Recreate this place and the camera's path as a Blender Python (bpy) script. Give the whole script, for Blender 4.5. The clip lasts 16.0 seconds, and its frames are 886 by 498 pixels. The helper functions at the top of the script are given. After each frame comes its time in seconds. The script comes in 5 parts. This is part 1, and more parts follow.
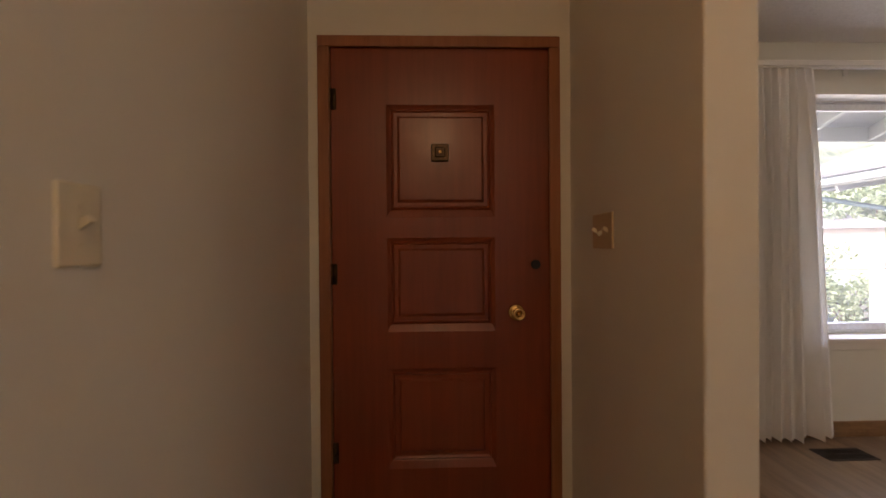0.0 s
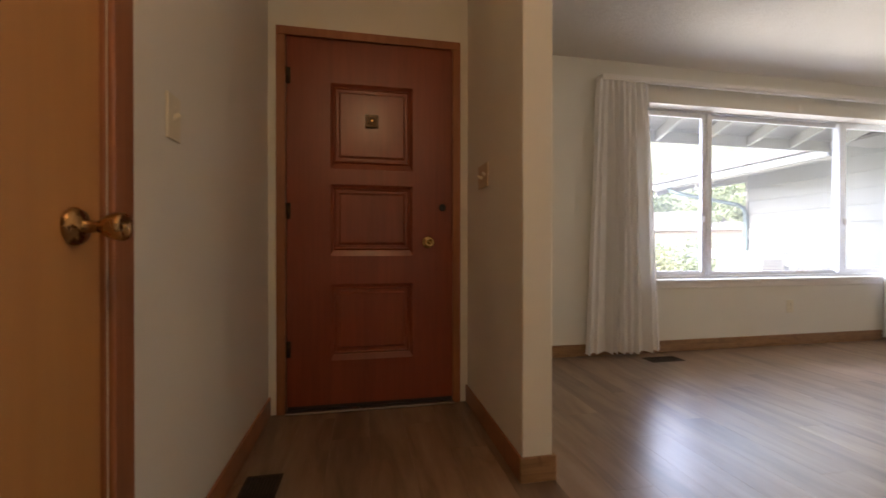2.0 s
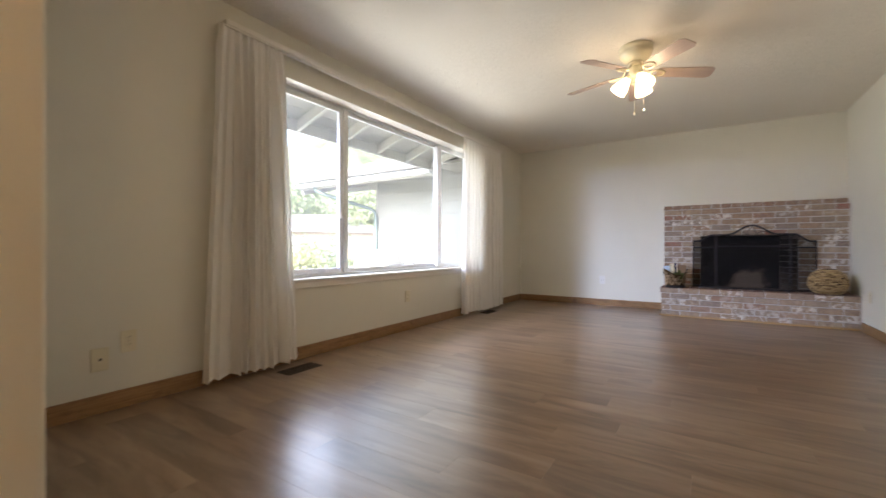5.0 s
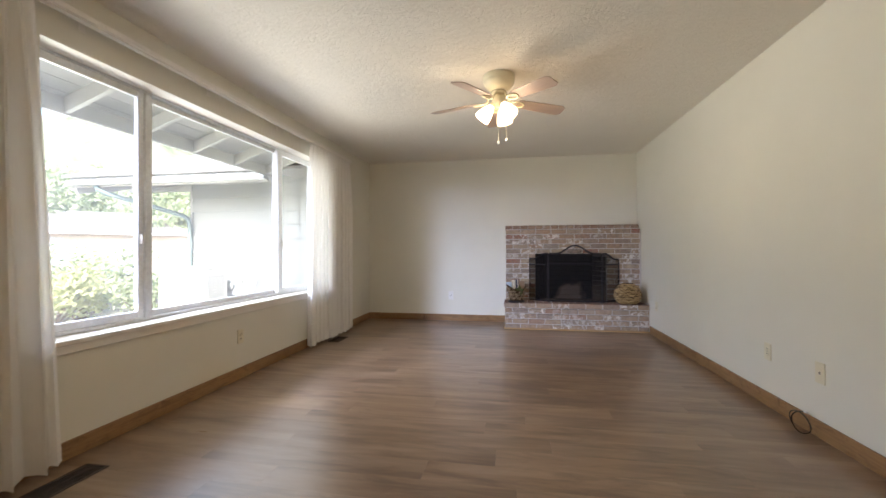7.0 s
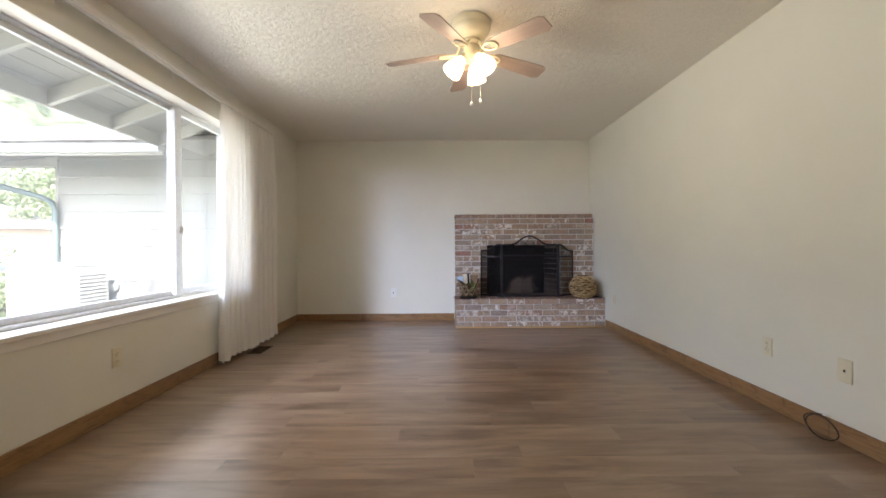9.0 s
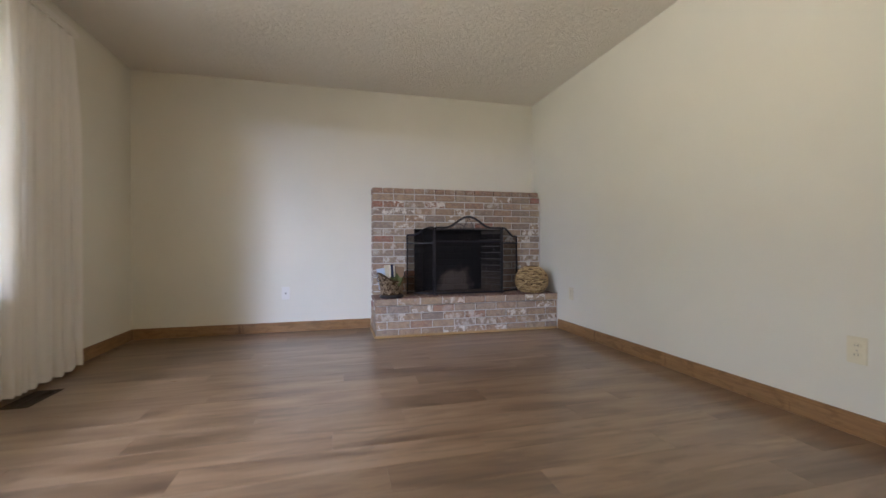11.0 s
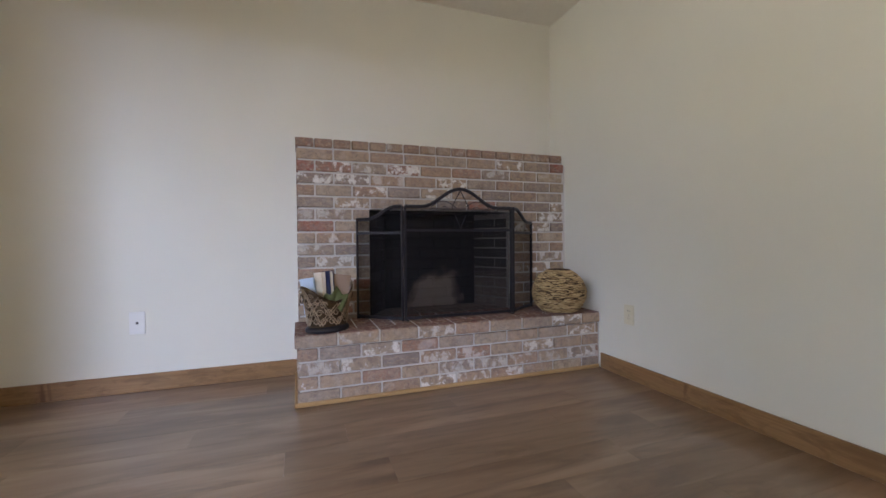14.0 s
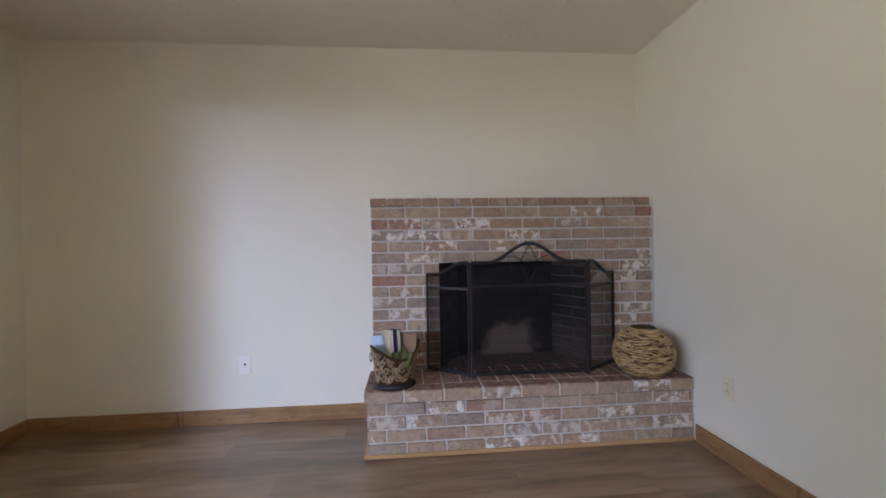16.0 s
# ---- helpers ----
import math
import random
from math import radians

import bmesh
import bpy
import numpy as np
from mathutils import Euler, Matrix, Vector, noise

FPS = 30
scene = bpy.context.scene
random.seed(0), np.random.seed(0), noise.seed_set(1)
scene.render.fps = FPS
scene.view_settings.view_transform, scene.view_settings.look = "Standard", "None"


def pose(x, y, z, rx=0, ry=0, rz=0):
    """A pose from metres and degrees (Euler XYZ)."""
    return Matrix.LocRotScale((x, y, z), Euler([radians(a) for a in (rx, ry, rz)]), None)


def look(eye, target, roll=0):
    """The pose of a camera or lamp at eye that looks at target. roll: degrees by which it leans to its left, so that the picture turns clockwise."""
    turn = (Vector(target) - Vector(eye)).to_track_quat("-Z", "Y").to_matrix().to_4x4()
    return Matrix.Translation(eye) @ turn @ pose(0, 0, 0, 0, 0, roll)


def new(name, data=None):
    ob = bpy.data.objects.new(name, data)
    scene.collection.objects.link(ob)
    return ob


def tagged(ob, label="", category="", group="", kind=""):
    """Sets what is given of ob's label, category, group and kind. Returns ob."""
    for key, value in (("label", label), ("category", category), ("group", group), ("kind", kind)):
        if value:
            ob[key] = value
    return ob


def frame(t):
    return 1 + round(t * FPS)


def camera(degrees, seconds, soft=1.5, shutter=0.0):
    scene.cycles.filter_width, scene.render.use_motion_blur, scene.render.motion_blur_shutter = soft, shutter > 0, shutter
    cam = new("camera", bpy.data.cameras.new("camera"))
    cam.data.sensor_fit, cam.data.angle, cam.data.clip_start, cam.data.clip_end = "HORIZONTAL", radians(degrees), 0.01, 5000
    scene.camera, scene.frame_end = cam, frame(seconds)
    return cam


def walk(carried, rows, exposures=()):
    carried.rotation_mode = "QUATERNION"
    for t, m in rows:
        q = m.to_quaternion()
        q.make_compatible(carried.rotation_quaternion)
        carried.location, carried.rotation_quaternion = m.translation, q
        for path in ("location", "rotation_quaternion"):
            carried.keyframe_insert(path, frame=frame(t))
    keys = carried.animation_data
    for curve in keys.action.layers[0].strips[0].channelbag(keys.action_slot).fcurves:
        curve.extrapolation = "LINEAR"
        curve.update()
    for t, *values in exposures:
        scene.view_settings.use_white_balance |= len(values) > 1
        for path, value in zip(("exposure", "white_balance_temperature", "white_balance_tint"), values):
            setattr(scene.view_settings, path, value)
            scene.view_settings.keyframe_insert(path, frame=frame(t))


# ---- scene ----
cam = camera(94.98, 16.0, shutter=0.5)
PATH = [
    (0, (0.499, 0.431, 1.257), (0.553, 2.430, 1.245), -0.44),
    (0.5, (0.464, 0.223, 1.161), (0.540, 2.222, 1.157), -0.29),
    (1, (0.449, 0.021, 1.074), (0.572, 2.018, 1.078), -0.21),
    (1.5, (0.453, -0.118, 0.994), (0.682, 1.869, 0.997), -0.03),
    (2, (0.491, -0.196, 0.935), (0.873, 1.767, 0.927), 0.01),
    (2.5, (0.539, -0.206, 0.897), (1.118, 1.708, 0.880), 0.25),
    (3, (0.632, -0.173, 0.888), (1.426, 1.663, 0.856), 0.40),
    (3.5, (0.722, -0.088, 0.886), (1.773, 1.613, 0.850), 0.63),
    (4, (0.828, 0.013, 0.890), (2.130, 1.531, 0.857), 0.76),
    (4.5, (0.913, 0.117, 0.874), (2.421, 1.430, 0.862), 0.31),
    (5, (0.996, 0.255, 0.893), (2.674, 1.344, 0.890), 0.09),
    (7.5, (1.403, 0.706, 1.138), (3.389, 0.940, 1.146), -0.14),
    (8, (1.527, 0.794, 1.136), (3.522, 0.942, 1.143), -0.15),
    (8.5, (1.718, 0.873, 1.100), (3.717, 0.940, 1.102), -0.28),
    (9, (1.956, 0.969, 1.052), (3.956, 0.954, 1.040), -0.32),
    (9.5, (2.221, 1.056, 0.997), (4.217, 0.929, 0.979), -0.33),
    (10, (2.528, 1.132, 0.946), (4.511, 0.868, 0.929), -0.15),
    (12.5, (4.355, 0.995, 0.806), (6.231, 0.303, 0.789), -0.53),
    (13, (4.603, 0.899, 0.820), (6.477, 0.202, 0.787), -0.44),
    (13.5, (4.795, 0.819, 0.828), (6.669, 0.120, 0.791), -0.41),
    (14, (4.940, 0.750, 0.857), (6.824, 0.080, 0.819), -0.48),
    (14.5, (5.016, 0.702, 0.912), (6.927, 0.110, 0.881), -0.58),
    (15, (5.038, 0.647, 0.992), (6.979, 0.165, 0.960), -0.67),
    (15.5, (5.004, 0.604, 1.075), (6.975, 0.265, 1.044), -0.79),
    (16, (4.886, 0.519, 1.170), (6.879, 0.350, 1.161), -0.94),
]
EXPOSURES = [(0.0, 2.36, 6300, 26), (0.6, 2.47, 6250, 24), (2.0, 2.54, 6150, 21), (3.2, 2.54, 6150, 19), (5.0, 2.60, 6250, 15), (10.0, 2.58, 6200, 14), (12.5, 2.46, 6200, 14), (16.0, 2.50, 6000, 15)]
walk(cam, [(t, look(eye, target, roll)) for t, eye, target, roll in PATH], EXPOSURES)

# ---------------------------------------------------------------- light
SUN_TO = Vector((-1.26, -0.46, 1.0)).normalized()
sky_world = bpy.data.worlds.new("daylight")
scene.world = sky_world
sky_world.use_nodes = True
_nt = sky_world.node_tree
_sky = _nt.nodes.new("ShaderNodeTexSky")
_sky.sky_type = "NISHITA"
_sky.sun_disc = False
_sky.sun_elevation = math.asin(SUN_TO.z)
_sky.sun_rotation = math.atan2(SUN_TO.x, SUN_TO.y)
_sky.air_density, _sky.dust_density = 1.0, 2.5
_bg = _nt.nodes["Background"]
_bg.inputs["Strength"].default_value = 0.15
_nt.links.new(_sky.outputs["Color"], _bg.inputs["Color"])
sun_data = bpy.data.lights.new("sun", "SUN")
sun_data.energy, sun_data.angle, sun_data.color = 2.6, math.radians(0.6), (1.0, 0.95, 0.88)
sun_lamp = new("sun", sun_data)
sun_lamp.matrix_world = look((-8, -5, 12), Vector((-8, -5, 12)) - SUN_TO)


def bulb(name, at, watts, colour, radius):
    data = bpy.data.lights.new(name, "POINT")
    data.energy, data.color, data.shadow_soft_size = watts, colour, radius
    ob = new(name, data)
    ob.location = at
    return ob


# added area lamp in the window opening, standing in for the sky's light
sky_data = bpy.data.lights.new("window_sky_stand_in", "AREA")
sky_data.shape, sky_data.size, sky_data.size_y = "RECTANGLE", 3.0, 1.5
sky_data.energy, sky_data.color, sky_data.spread = 4.1, (0.93, 0.96, 0.92), math.radians(180)
sky_lamp = new("window_sky_stand_in", sky_data)
sky_lamp.matrix_world = look((4.53, 3.215, 1.44), (4.6, 0.0, 0.1))

# added lamp imitating daylight sent up by bright ground and greenery below the window
bounce_data = bpy.data.lights.new("ground_bounce_stand_in", "AREA")
bounce_data.shape, bounce_data.size, bounce_data.size_y = "RECTANGLE", 4.0, 1.5
bounce_data.energy, bounce_data.color = 50.0, (1.0, 0.98, 0.84)
bounce_lamp = new("ground_bounce_stand_in", bounce_data)
bounce_lamp.matrix_world = look((3.9, 6.0, -0.05), (4.6, 2.2, 2.4))

# added area lamp standing in for the northern sky past the edge of the eave
north_data = bpy.data.lights.new("northern_sky_stand_in", "AREA")
north_data.shape, north_data.size, north_data.size_y = "RECTANGLE", 4.4, 1.6
north_data.energy, north_data.color = 34.0, (0.80, 0.82, 1.0)
north_lamp = new("northern_sky_stand_in", north_data)
north_lamp.matrix_world = look((4.0, 5.8, 3.1), (4.5, 2.0, 0.2))

# added area lamp outside the window, standing in for the brighter western sky
west_data = bpy.data.lights.new("western_sky_stand_in", "AREA")
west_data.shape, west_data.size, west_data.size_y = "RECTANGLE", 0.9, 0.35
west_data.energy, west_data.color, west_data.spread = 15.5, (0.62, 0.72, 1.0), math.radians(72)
west_lamp = new("western_sky_stand_in", west_data)
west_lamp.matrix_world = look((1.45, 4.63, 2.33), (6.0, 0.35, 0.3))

WARM = (1.0, 0.80, 0.54)
ENTRY_WARM = (1.0, 0.60, 0.26)
ENTRY_W, FAN_W, FAN_GLOW = 2.5, 0.6, 1.5


# ---------------------------------------------------------------- materials
def material(name):
    m = bpy.data.materials.new(name)
    m.use_nodes = True
    nt = m.node_tree
    return m, nt, nt.nodes["Principled BSDF"]


def node(nt, kind, **inputs):
    n = nt.nodes.new(kind)
    for k, v in inputs.items():
        n.inputs[k.replace("_", " ")].default_value = v
    return n


def ramp(nt, src, stops):
    r = nt.nodes.new("ShaderNodeValToRGB")
    while len(r.color_ramp.elements) < len(stops):
        r.color_ramp.elements.new(0.5)
    for e, (p, c) in zip(r.color_ramp.elements, stops):
        e.position, e.color = p, (*c, 1)
    nt.links.new(src, r.inputs[0])
    return r.outputs[0]


def coords(nt, scale=(1, 1, 1), shift=False, kind="Object"):
    tc = nt.nodes.new("ShaderNodeTexCoord")
    mp = nt.nodes.new("ShaderNodeMapping")
    mp.inputs["Scale"].default_value = scale
    src = tc.outputs[kind]
    if shift:
        oi = nt.nodes.new("ShaderNodeObjectInfo")
        mul = nt.nodes.new("ShaderNodeVectorMath")
        mul.operation = "MULTIPLY_ADD"
        comb = nt.nodes.new("ShaderNodeCombineXYZ")
        for k in "XYZ":
            nt.links.new(oi.outputs["Random"], comb.inputs[k])
        nt.links.new(comb.outputs[0], mul.inputs[0])
        mul.inputs[1].default_value = (37.0, 53.0, 71.0)
        nt.links.new(src, mul.inputs[2])
        src = mul.outputs[0]
    nt.links.new(src, mp.inputs["Vector"])
    return mp.outputs[0]


def grain(nt, vec, scale, detail=4.0, rough=0.55, distort=0.0):
    n = node(nt, "ShaderNodeTexNoise", Scale=scale, Detail=detail, Roughness=rough, Distortion=distort)
    nt.links.new(vec, n.inputs["Vector"])
    return n.outputs["Fac"]


def bump(nt, bsdf, height, strength, distance):
    b = node(nt, "ShaderNodeBump", Strength=strength, Distance=distance)
    nt.links.new(height, b.inputs["Height"])
    nt.links.new(b.outputs[0], bsdf.inputs["Normal"])
    return b


def blend(nt, fac, a, b, mode="MIX"):
    m = nt.nodes.new("ShaderNodeMix")
    m.data_type, m.blend_type = "RGBA", mode
    for sock, v in ((m.inputs[0], fac), (m.inputs[6], a), (m.inputs[7], b)):
        if isinstance(v, (int, float)):
            sock.default_value = v
        elif isinstance(v, tuple):
            sock.default_value = (*v, 1)
        else:
            nt.links.new(v, sock)
    return m.outputs[2]


def paint(name, colour, rough=0.6, vary=0.06, fine_scale=180.0, relief=0.25, dist=0.001):
    m, nt, b = material(name)
    v = coords(nt)
    big, fine = grain(nt, v, 1.3, 3), grain(nt, v, fine_scale, 3)
    dark = tuple(c * (1 - vary) for c in colour)
    light = tuple(min(1, c * (1 + vary)) for c in colour)
    nt.links.new(ramp(nt, big, [(0.3, dark), (0.7, light)]), b.inputs["Base Color"])
    b.inputs["Roughness"].default_value = rough
    bump(nt, b, fine, relief, dist)
    return m


def wood(name, dark, light, stretch=(60, 60, 3), rough=0.4, shift=False, relief=0.12, coat=0.0, streak=0.5):
    m, nt, b = material(name)
    v = coords(nt, stretch, shift)
    v2 = coords(nt, tuple(g * 0.12 + 0.35 for g in stretch), shift)
    fine, wide = grain(nt, v, 1.0, 6, 0.6, 0.3), grain(nt, v2, 1.0, 3, 0.5, 0.8)
    c1 = ramp(nt, fine, [(0.28, dark), (0.72, light)])
    c2 = ramp(nt, wide, [(0.3, dark), (0.7, light)])
    nt.links.new(blend(nt, streak, c1, c2), b.inputs["Base Color"])
    b.inputs["Roughness"].default_value = rough
    b.inputs["Coat Weight"].default_value = coat
    b.inputs["Coat Roughness"].default_value = 0.22
    bump(nt, b, fine, relief, 0.001)
    return m


def metal(name, colour, rough=0.3, metallic=1.0, vary=0.15):
    m, nt, b = material(name)
    n = grain(nt, coords(nt), 45, 4)
    nt.links.new(ramp(nt, n, [(0.3, tuple(c * (1 - vary) for c in colour)), (0.7, colour)]), b.inputs["Base Color"])
    b.inputs["Metallic"].default_value = metallic
    nt.links.new(ramp(nt, n, [(0.3, (rough * 0.8,) * 3), (0.7, (min(1, rough * 1.3),) * 3)]), b.inputs["Roughness"])
    return m


WALL = paint("cream wall paint", (0.735, 0.714, 0.628), 0.55, 0.025, 220, 0.22, 0.0012)
TRIM_WHITE = paint("white enamel", (0.78, 0.75, 0.69), 0.35, 0.03, 90, 0.08)
PLATE = paint("ivory plastic", (0.72, 0.67, 0.51), 0.35, 0.03, 60, 0.03)
PLATE_WHITE = paint("white plastic", (0.78, 0.77, 0.74), 0.35, 0.03, 60, 0.03)
PLATE_BRONZE = paint("bronzed switch plate", (0.55, 0.42, 0.25), 0.32, 0.12, 60, 0.03)
# near-black: paints the shade in slots and openings, also the sweep's rubber
SLOT = paint("dark slot", (0.02, 0.018, 0.015), 0.6, 0.1)
BLACK = metal("black wrought iron", (0.035, 0.033, 0.04), 0.45, 0.6)
BRASS = metal("polished brass", (0.75, 0.52, 0.2), 0.16)
ANTIQUE = metal("antique brass", (0.42, 0.25, 0.10), 0.26)
ALUM = metal("anodised aluminium", (0.82, 0.84, 0.85), 0.45, 0.12)
STEEL = metal("threshold metal", (0.35, 0.33, 0.30), 0.4)
BRONZE = metal("aged bronze", (0.10, 0.065, 0.035), 0.42, 0.8, 0.5)
GILT = metal("rubbed gilt scroll", (0.50, 0.38, 0.26), 0.4, 0.7, 0.5)
VENT = metal("brown register steel", (0.055, 0.04, 0.03), 0.5, 0.4)
DOOR_WOOD = wood("red mahogany stain", (0.17, 0.031, 0.009), (0.255, 0.053, 0.016), (45, 45, 2.2), 0.36, False, 0.05, 0.2)
CASING_WOOD = wood("reddish oak casing", (0.23, 0.085, 0.034), (0.37, 0.155, 0.066), (70, 70, 3), 0.34, False, 0.06, 0.25)
CLOSET_WOOD = wood("golden birch veneer", (0.42, 0.19, 0.05), (0.53, 0.26, 0.078), (16, 16, 1.0), 0.38, False, 0.03, 0.2)
FAN_WOOD = wood("washed oak blade", (0.33, 0.245, 0.20), (0.50, 0.40, 0.34), (3, 60, 60), 0.4, False, 0.06)
FAN_WHITE = paint("cream fan enamel", (0.72, 0.66, 0.48), 0.3, 0.03, 60, 0.02)
CABLE = paint("black cable rubber", (0.015, 0.014, 0.014), 0.45, 0.1)


def oak_base():
    m, nt, b = material("oak baseboard")
    v = coords(nt, (2.5, 2.5, 90))
    fine, wide = grain(nt, v, 1.0, 6, 0.6, 0.4), grain(nt, coords(nt), 2.2, 4)
    c = ramp(nt, fine, [(0.25, (0.22, 0.120, 0.050)), (0.75, (0.37, 0.218, 0.10))])
    c = blend(nt, ramp(nt, wide, [(0.35, (0, 0, 0)), (0.75, (0.55, 0.55, 0.55))]), c, (0.26, 0.145, 0.066))
    drip = grain(nt, coords(nt, (9, 9, 1.2)), 1.0, 4, 0.6, 0.6)
    c = blend(nt, ramp(nt, drip, [(0.62, (0, 0, 0)), (0.70, (0.75,) * 3)]), c, (0.12, 0.055, 0.026))
    mottle = grain(nt, coords(nt, (7, 7, 22)), 1.0, 5, 0.62, 0.8)
    c = blend(nt, ramp(nt, mottle, [(0.48, (0, 0, 0)), (0.64, (0.6,) * 3)]), c, (0.155, 0.082, 0.036))
    nt.links.new(c, b.inputs["Base Color"])
    b.inputs["Roughness"].default_value = 0.4
    bump(nt, b, fine, 0.08, 0.001)
    return m


BASE_WOOD = oak_base()


def plank_material():
    m, nt, b = material("grey-brown laminate")
    v = coords(nt, (26, 2.2, 20), True)
    v2 = coords(nt, (7.5, 1.15, 9), True)
    fine, wide = grain(nt, v, 1.0, 5, 0.55, 0.6), grain(nt, v2, 1.0, 4, 0.5, 0.7)
    c1 = ramp(nt, fine, [(0.25, (0.138, 0.082, 0.048)), (0.55, (0.212, 0.138, 0.086)), (0.8, (0.285, 0.200, 0.133))])
    c2 = ramp(nt, wide, [(0.32, (0.066, 0.038, 0.022)), (0.44, (0.175, 0.112, 0.068)), (0.70, (0.310, 0.222, 0.148))])
    oi = nt.nodes.new("ShaderNodeObjectInfo")
    tone = ramp(nt, oi.outputs["Random"], [(0.0, (0.95, 0.94, 0.93)), (1.0, (1.26, 1.24, 1.22))])
    c = blend(nt, 0.62, c1, c2)
    c = blend(nt, 1.0, c, tone, "MULTIPLY")
    smudge = grain(nt, coords(nt, (9, 1.6, 5), True), 1.0, 6, 0.65, 0.9)
    c = blend(nt, ramp(nt, smudge, [(0.50, (0, 0, 0)), (0.66, (0.55,) * 3)]), c, (0.072, 0.043, 0.027))
    c = blend(nt, ramp(nt, smudge, [(0.30, (0.5,) * 3), (0.44, (0, 0, 0))]), c, (0.33, 0.245, 0.17))
    nt.links.new(c, b.inputs["Base Color"])
    nt.links.new(ramp(nt, wide, [(0.2, (0.33,) * 3), (0.8, (0.27,) * 3)]), b.inputs["Roughness"])
    b.inputs["Specular IOR Level"].default_value = 0.6
    b.inputs["Coat Weight"].default_value = 0.42
    b.inputs["Coat Roughness"].default_value = 0.28
    bump(nt, b, fine, 0.04, 0.0006)
    return m


PLANK = plank_material()


def ceiling_material():
    m, nt, b = material("stomped plaster ceiling")
    v = coords(nt)
    wob = grain(nt, v, 14, 3)
    vec = nt.nodes.new("ShaderNodeVectorMath")
    vec.operation = "MULTIPLY_ADD"
    comb = nt.nodes.new("ShaderNodeCombineXYZ")
    nt.links.new(wob, comb.inputs["X"])
    nt.links.new(grain(nt, v, 17, 3), comb.inputs["Y"])
    nt.links.new(comb.outputs[0], vec.inputs[0])
    vec.inputs[1].default_value = (0.09, 0.09, 0.0)
    nt.links.new(v, vec.inputs[2])
    n = grain(nt, vec.outputs[0], 27, 5, 0.6, 1.4)
    h = ramp(nt, n, [(0.40, (0, 0, 0)), (0.50, (0.55,) * 3), (0.62, (1, 1, 1))])
    nt.links.new(ramp(nt, grain(nt, v, 0.9, 3), [(0.3, (0.81, 0.76, 0.67)), (0.7, (0.85, 0.80, 0.71))]), b.inputs["Base Color"])
    b.inputs["Roughness"].default_value = 0.8
    bump(nt, b, h, 0.62, 0.006)
    return m


CEILING = ceiling_material()


def brick_material(name, stops, white=0.5, soot=0.0, rising=False):
    m, nt, b = material(name)
    v = coords(nt, (1, 1, 1), True)
    oi = nt.nodes.new("ShaderNodeObjectInfo")
    base = ramp(nt, oi.outputs["Random"], stops)
    n1, n2, n3 = grain(nt, v, 22, 6, 0.68, 0.6), grain(nt, v, 15, 5, 0.66, 0.25), grain(nt, v, 240, 3)
    n4, n5 = grain(nt, v, 60, 5, 0.7, 0.4), grain(nt, coords(nt, (1, 1, 2.2), True), 34, 5, 0.65, 0.7)
    c = blend(nt, ramp(nt, n1, [(0.40, (0, 0, 0)), (0.62, (0.72,) * 3)]), base, (0.20, 0.15, 0.125))
    c = blend(nt, ramp(nt, n5, [(0.48, (0, 0, 0)), (0.68, (0.75,) * 3)]), c, (0.42, 0.32, 0.23))
    c = blend(nt, ramp(nt, n4, [(0.55, (0, 0, 0)), (0.72, (0.7,) * 3)]), c, (0.13, 0.10, 0.09))
    pick = nt.nodes.new("ShaderNodeMath")
    pick.operation = "MULTIPLY"
    nt.links.new(ramp(nt, n2, [(0.50, (0, 0, 0)), (0.57, (1, 1, 1))]), pick.inputs[0])
    frac = nt.nodes.new("ShaderNodeMath")
    frac.operation = "MULTIPLY"
    frac.inputs[1].default_value = 7.31
    fr2 = nt.nodes.new("ShaderNodeMath")
    fr2.operation = "FRACT"
    nt.links.new(oi.outputs["Random"], frac.inputs[0])
    nt.links.new(frac.outputs[0], fr2.inputs[0])
    nt.links.new(ramp(nt, fr2.outputs[0], [(0.50, (0.06 * white,) * 3), (0.92, (0.95 * white,) * 3)]), pick.inputs[1])
    rub = nt.nodes.new("ShaderNodeMath")
    rub.operation = "MULTIPLY"
    nt.links.new(pick.outputs[0], rub.inputs[0])
    nt.links.new(ramp(nt, n4, [(0.42, (1, 1, 1)), (0.70, (0.6,) * 3)]), rub.inputs[1])
    c = blend(nt, rub.outputs[0], c, (0.78, 0.755, 0.72))
    if soot:
        fac = soot
        if rising:
            geo = nt.nodes.new("ShaderNodeNewGeometry")
            sep = nt.nodes.new("ShaderNodeSeparateXYZ")
            nt.links.new(geo.outputs["Position"], sep.inputs[0])
            lick = node(nt, "ShaderNodeMath")
            lick.operation = "MULTIPLY_ADD"
            lick.inputs[1].default_value = 0.25
            nt.links.new(grain(nt, geo.outputs["Position"], 6, 4), lick.inputs[0])
            nt.links.new(sep.outputs["Z"], lick.inputs[2])
            fac = ramp(nt, lick.outputs[0], [(0.52, (soot,) * 3), (0.82, (0.94,) * 3)])
        c = blend(nt, fac, c, (0.015, 0.013, 0.013))
    nt.links.new(c, b.inputs["Base Color"])
    b.inputs["Roughness"].default_value = 0.85
    hsum = nt.nodes.new("ShaderNodeMath")
    nt.links.new(n1, hsum.inputs[0])
    nt.links.new(n4, hsum.inputs[1])
    bump(nt, b, hsum.outputs[0], 0.6, 0.005)
    return m


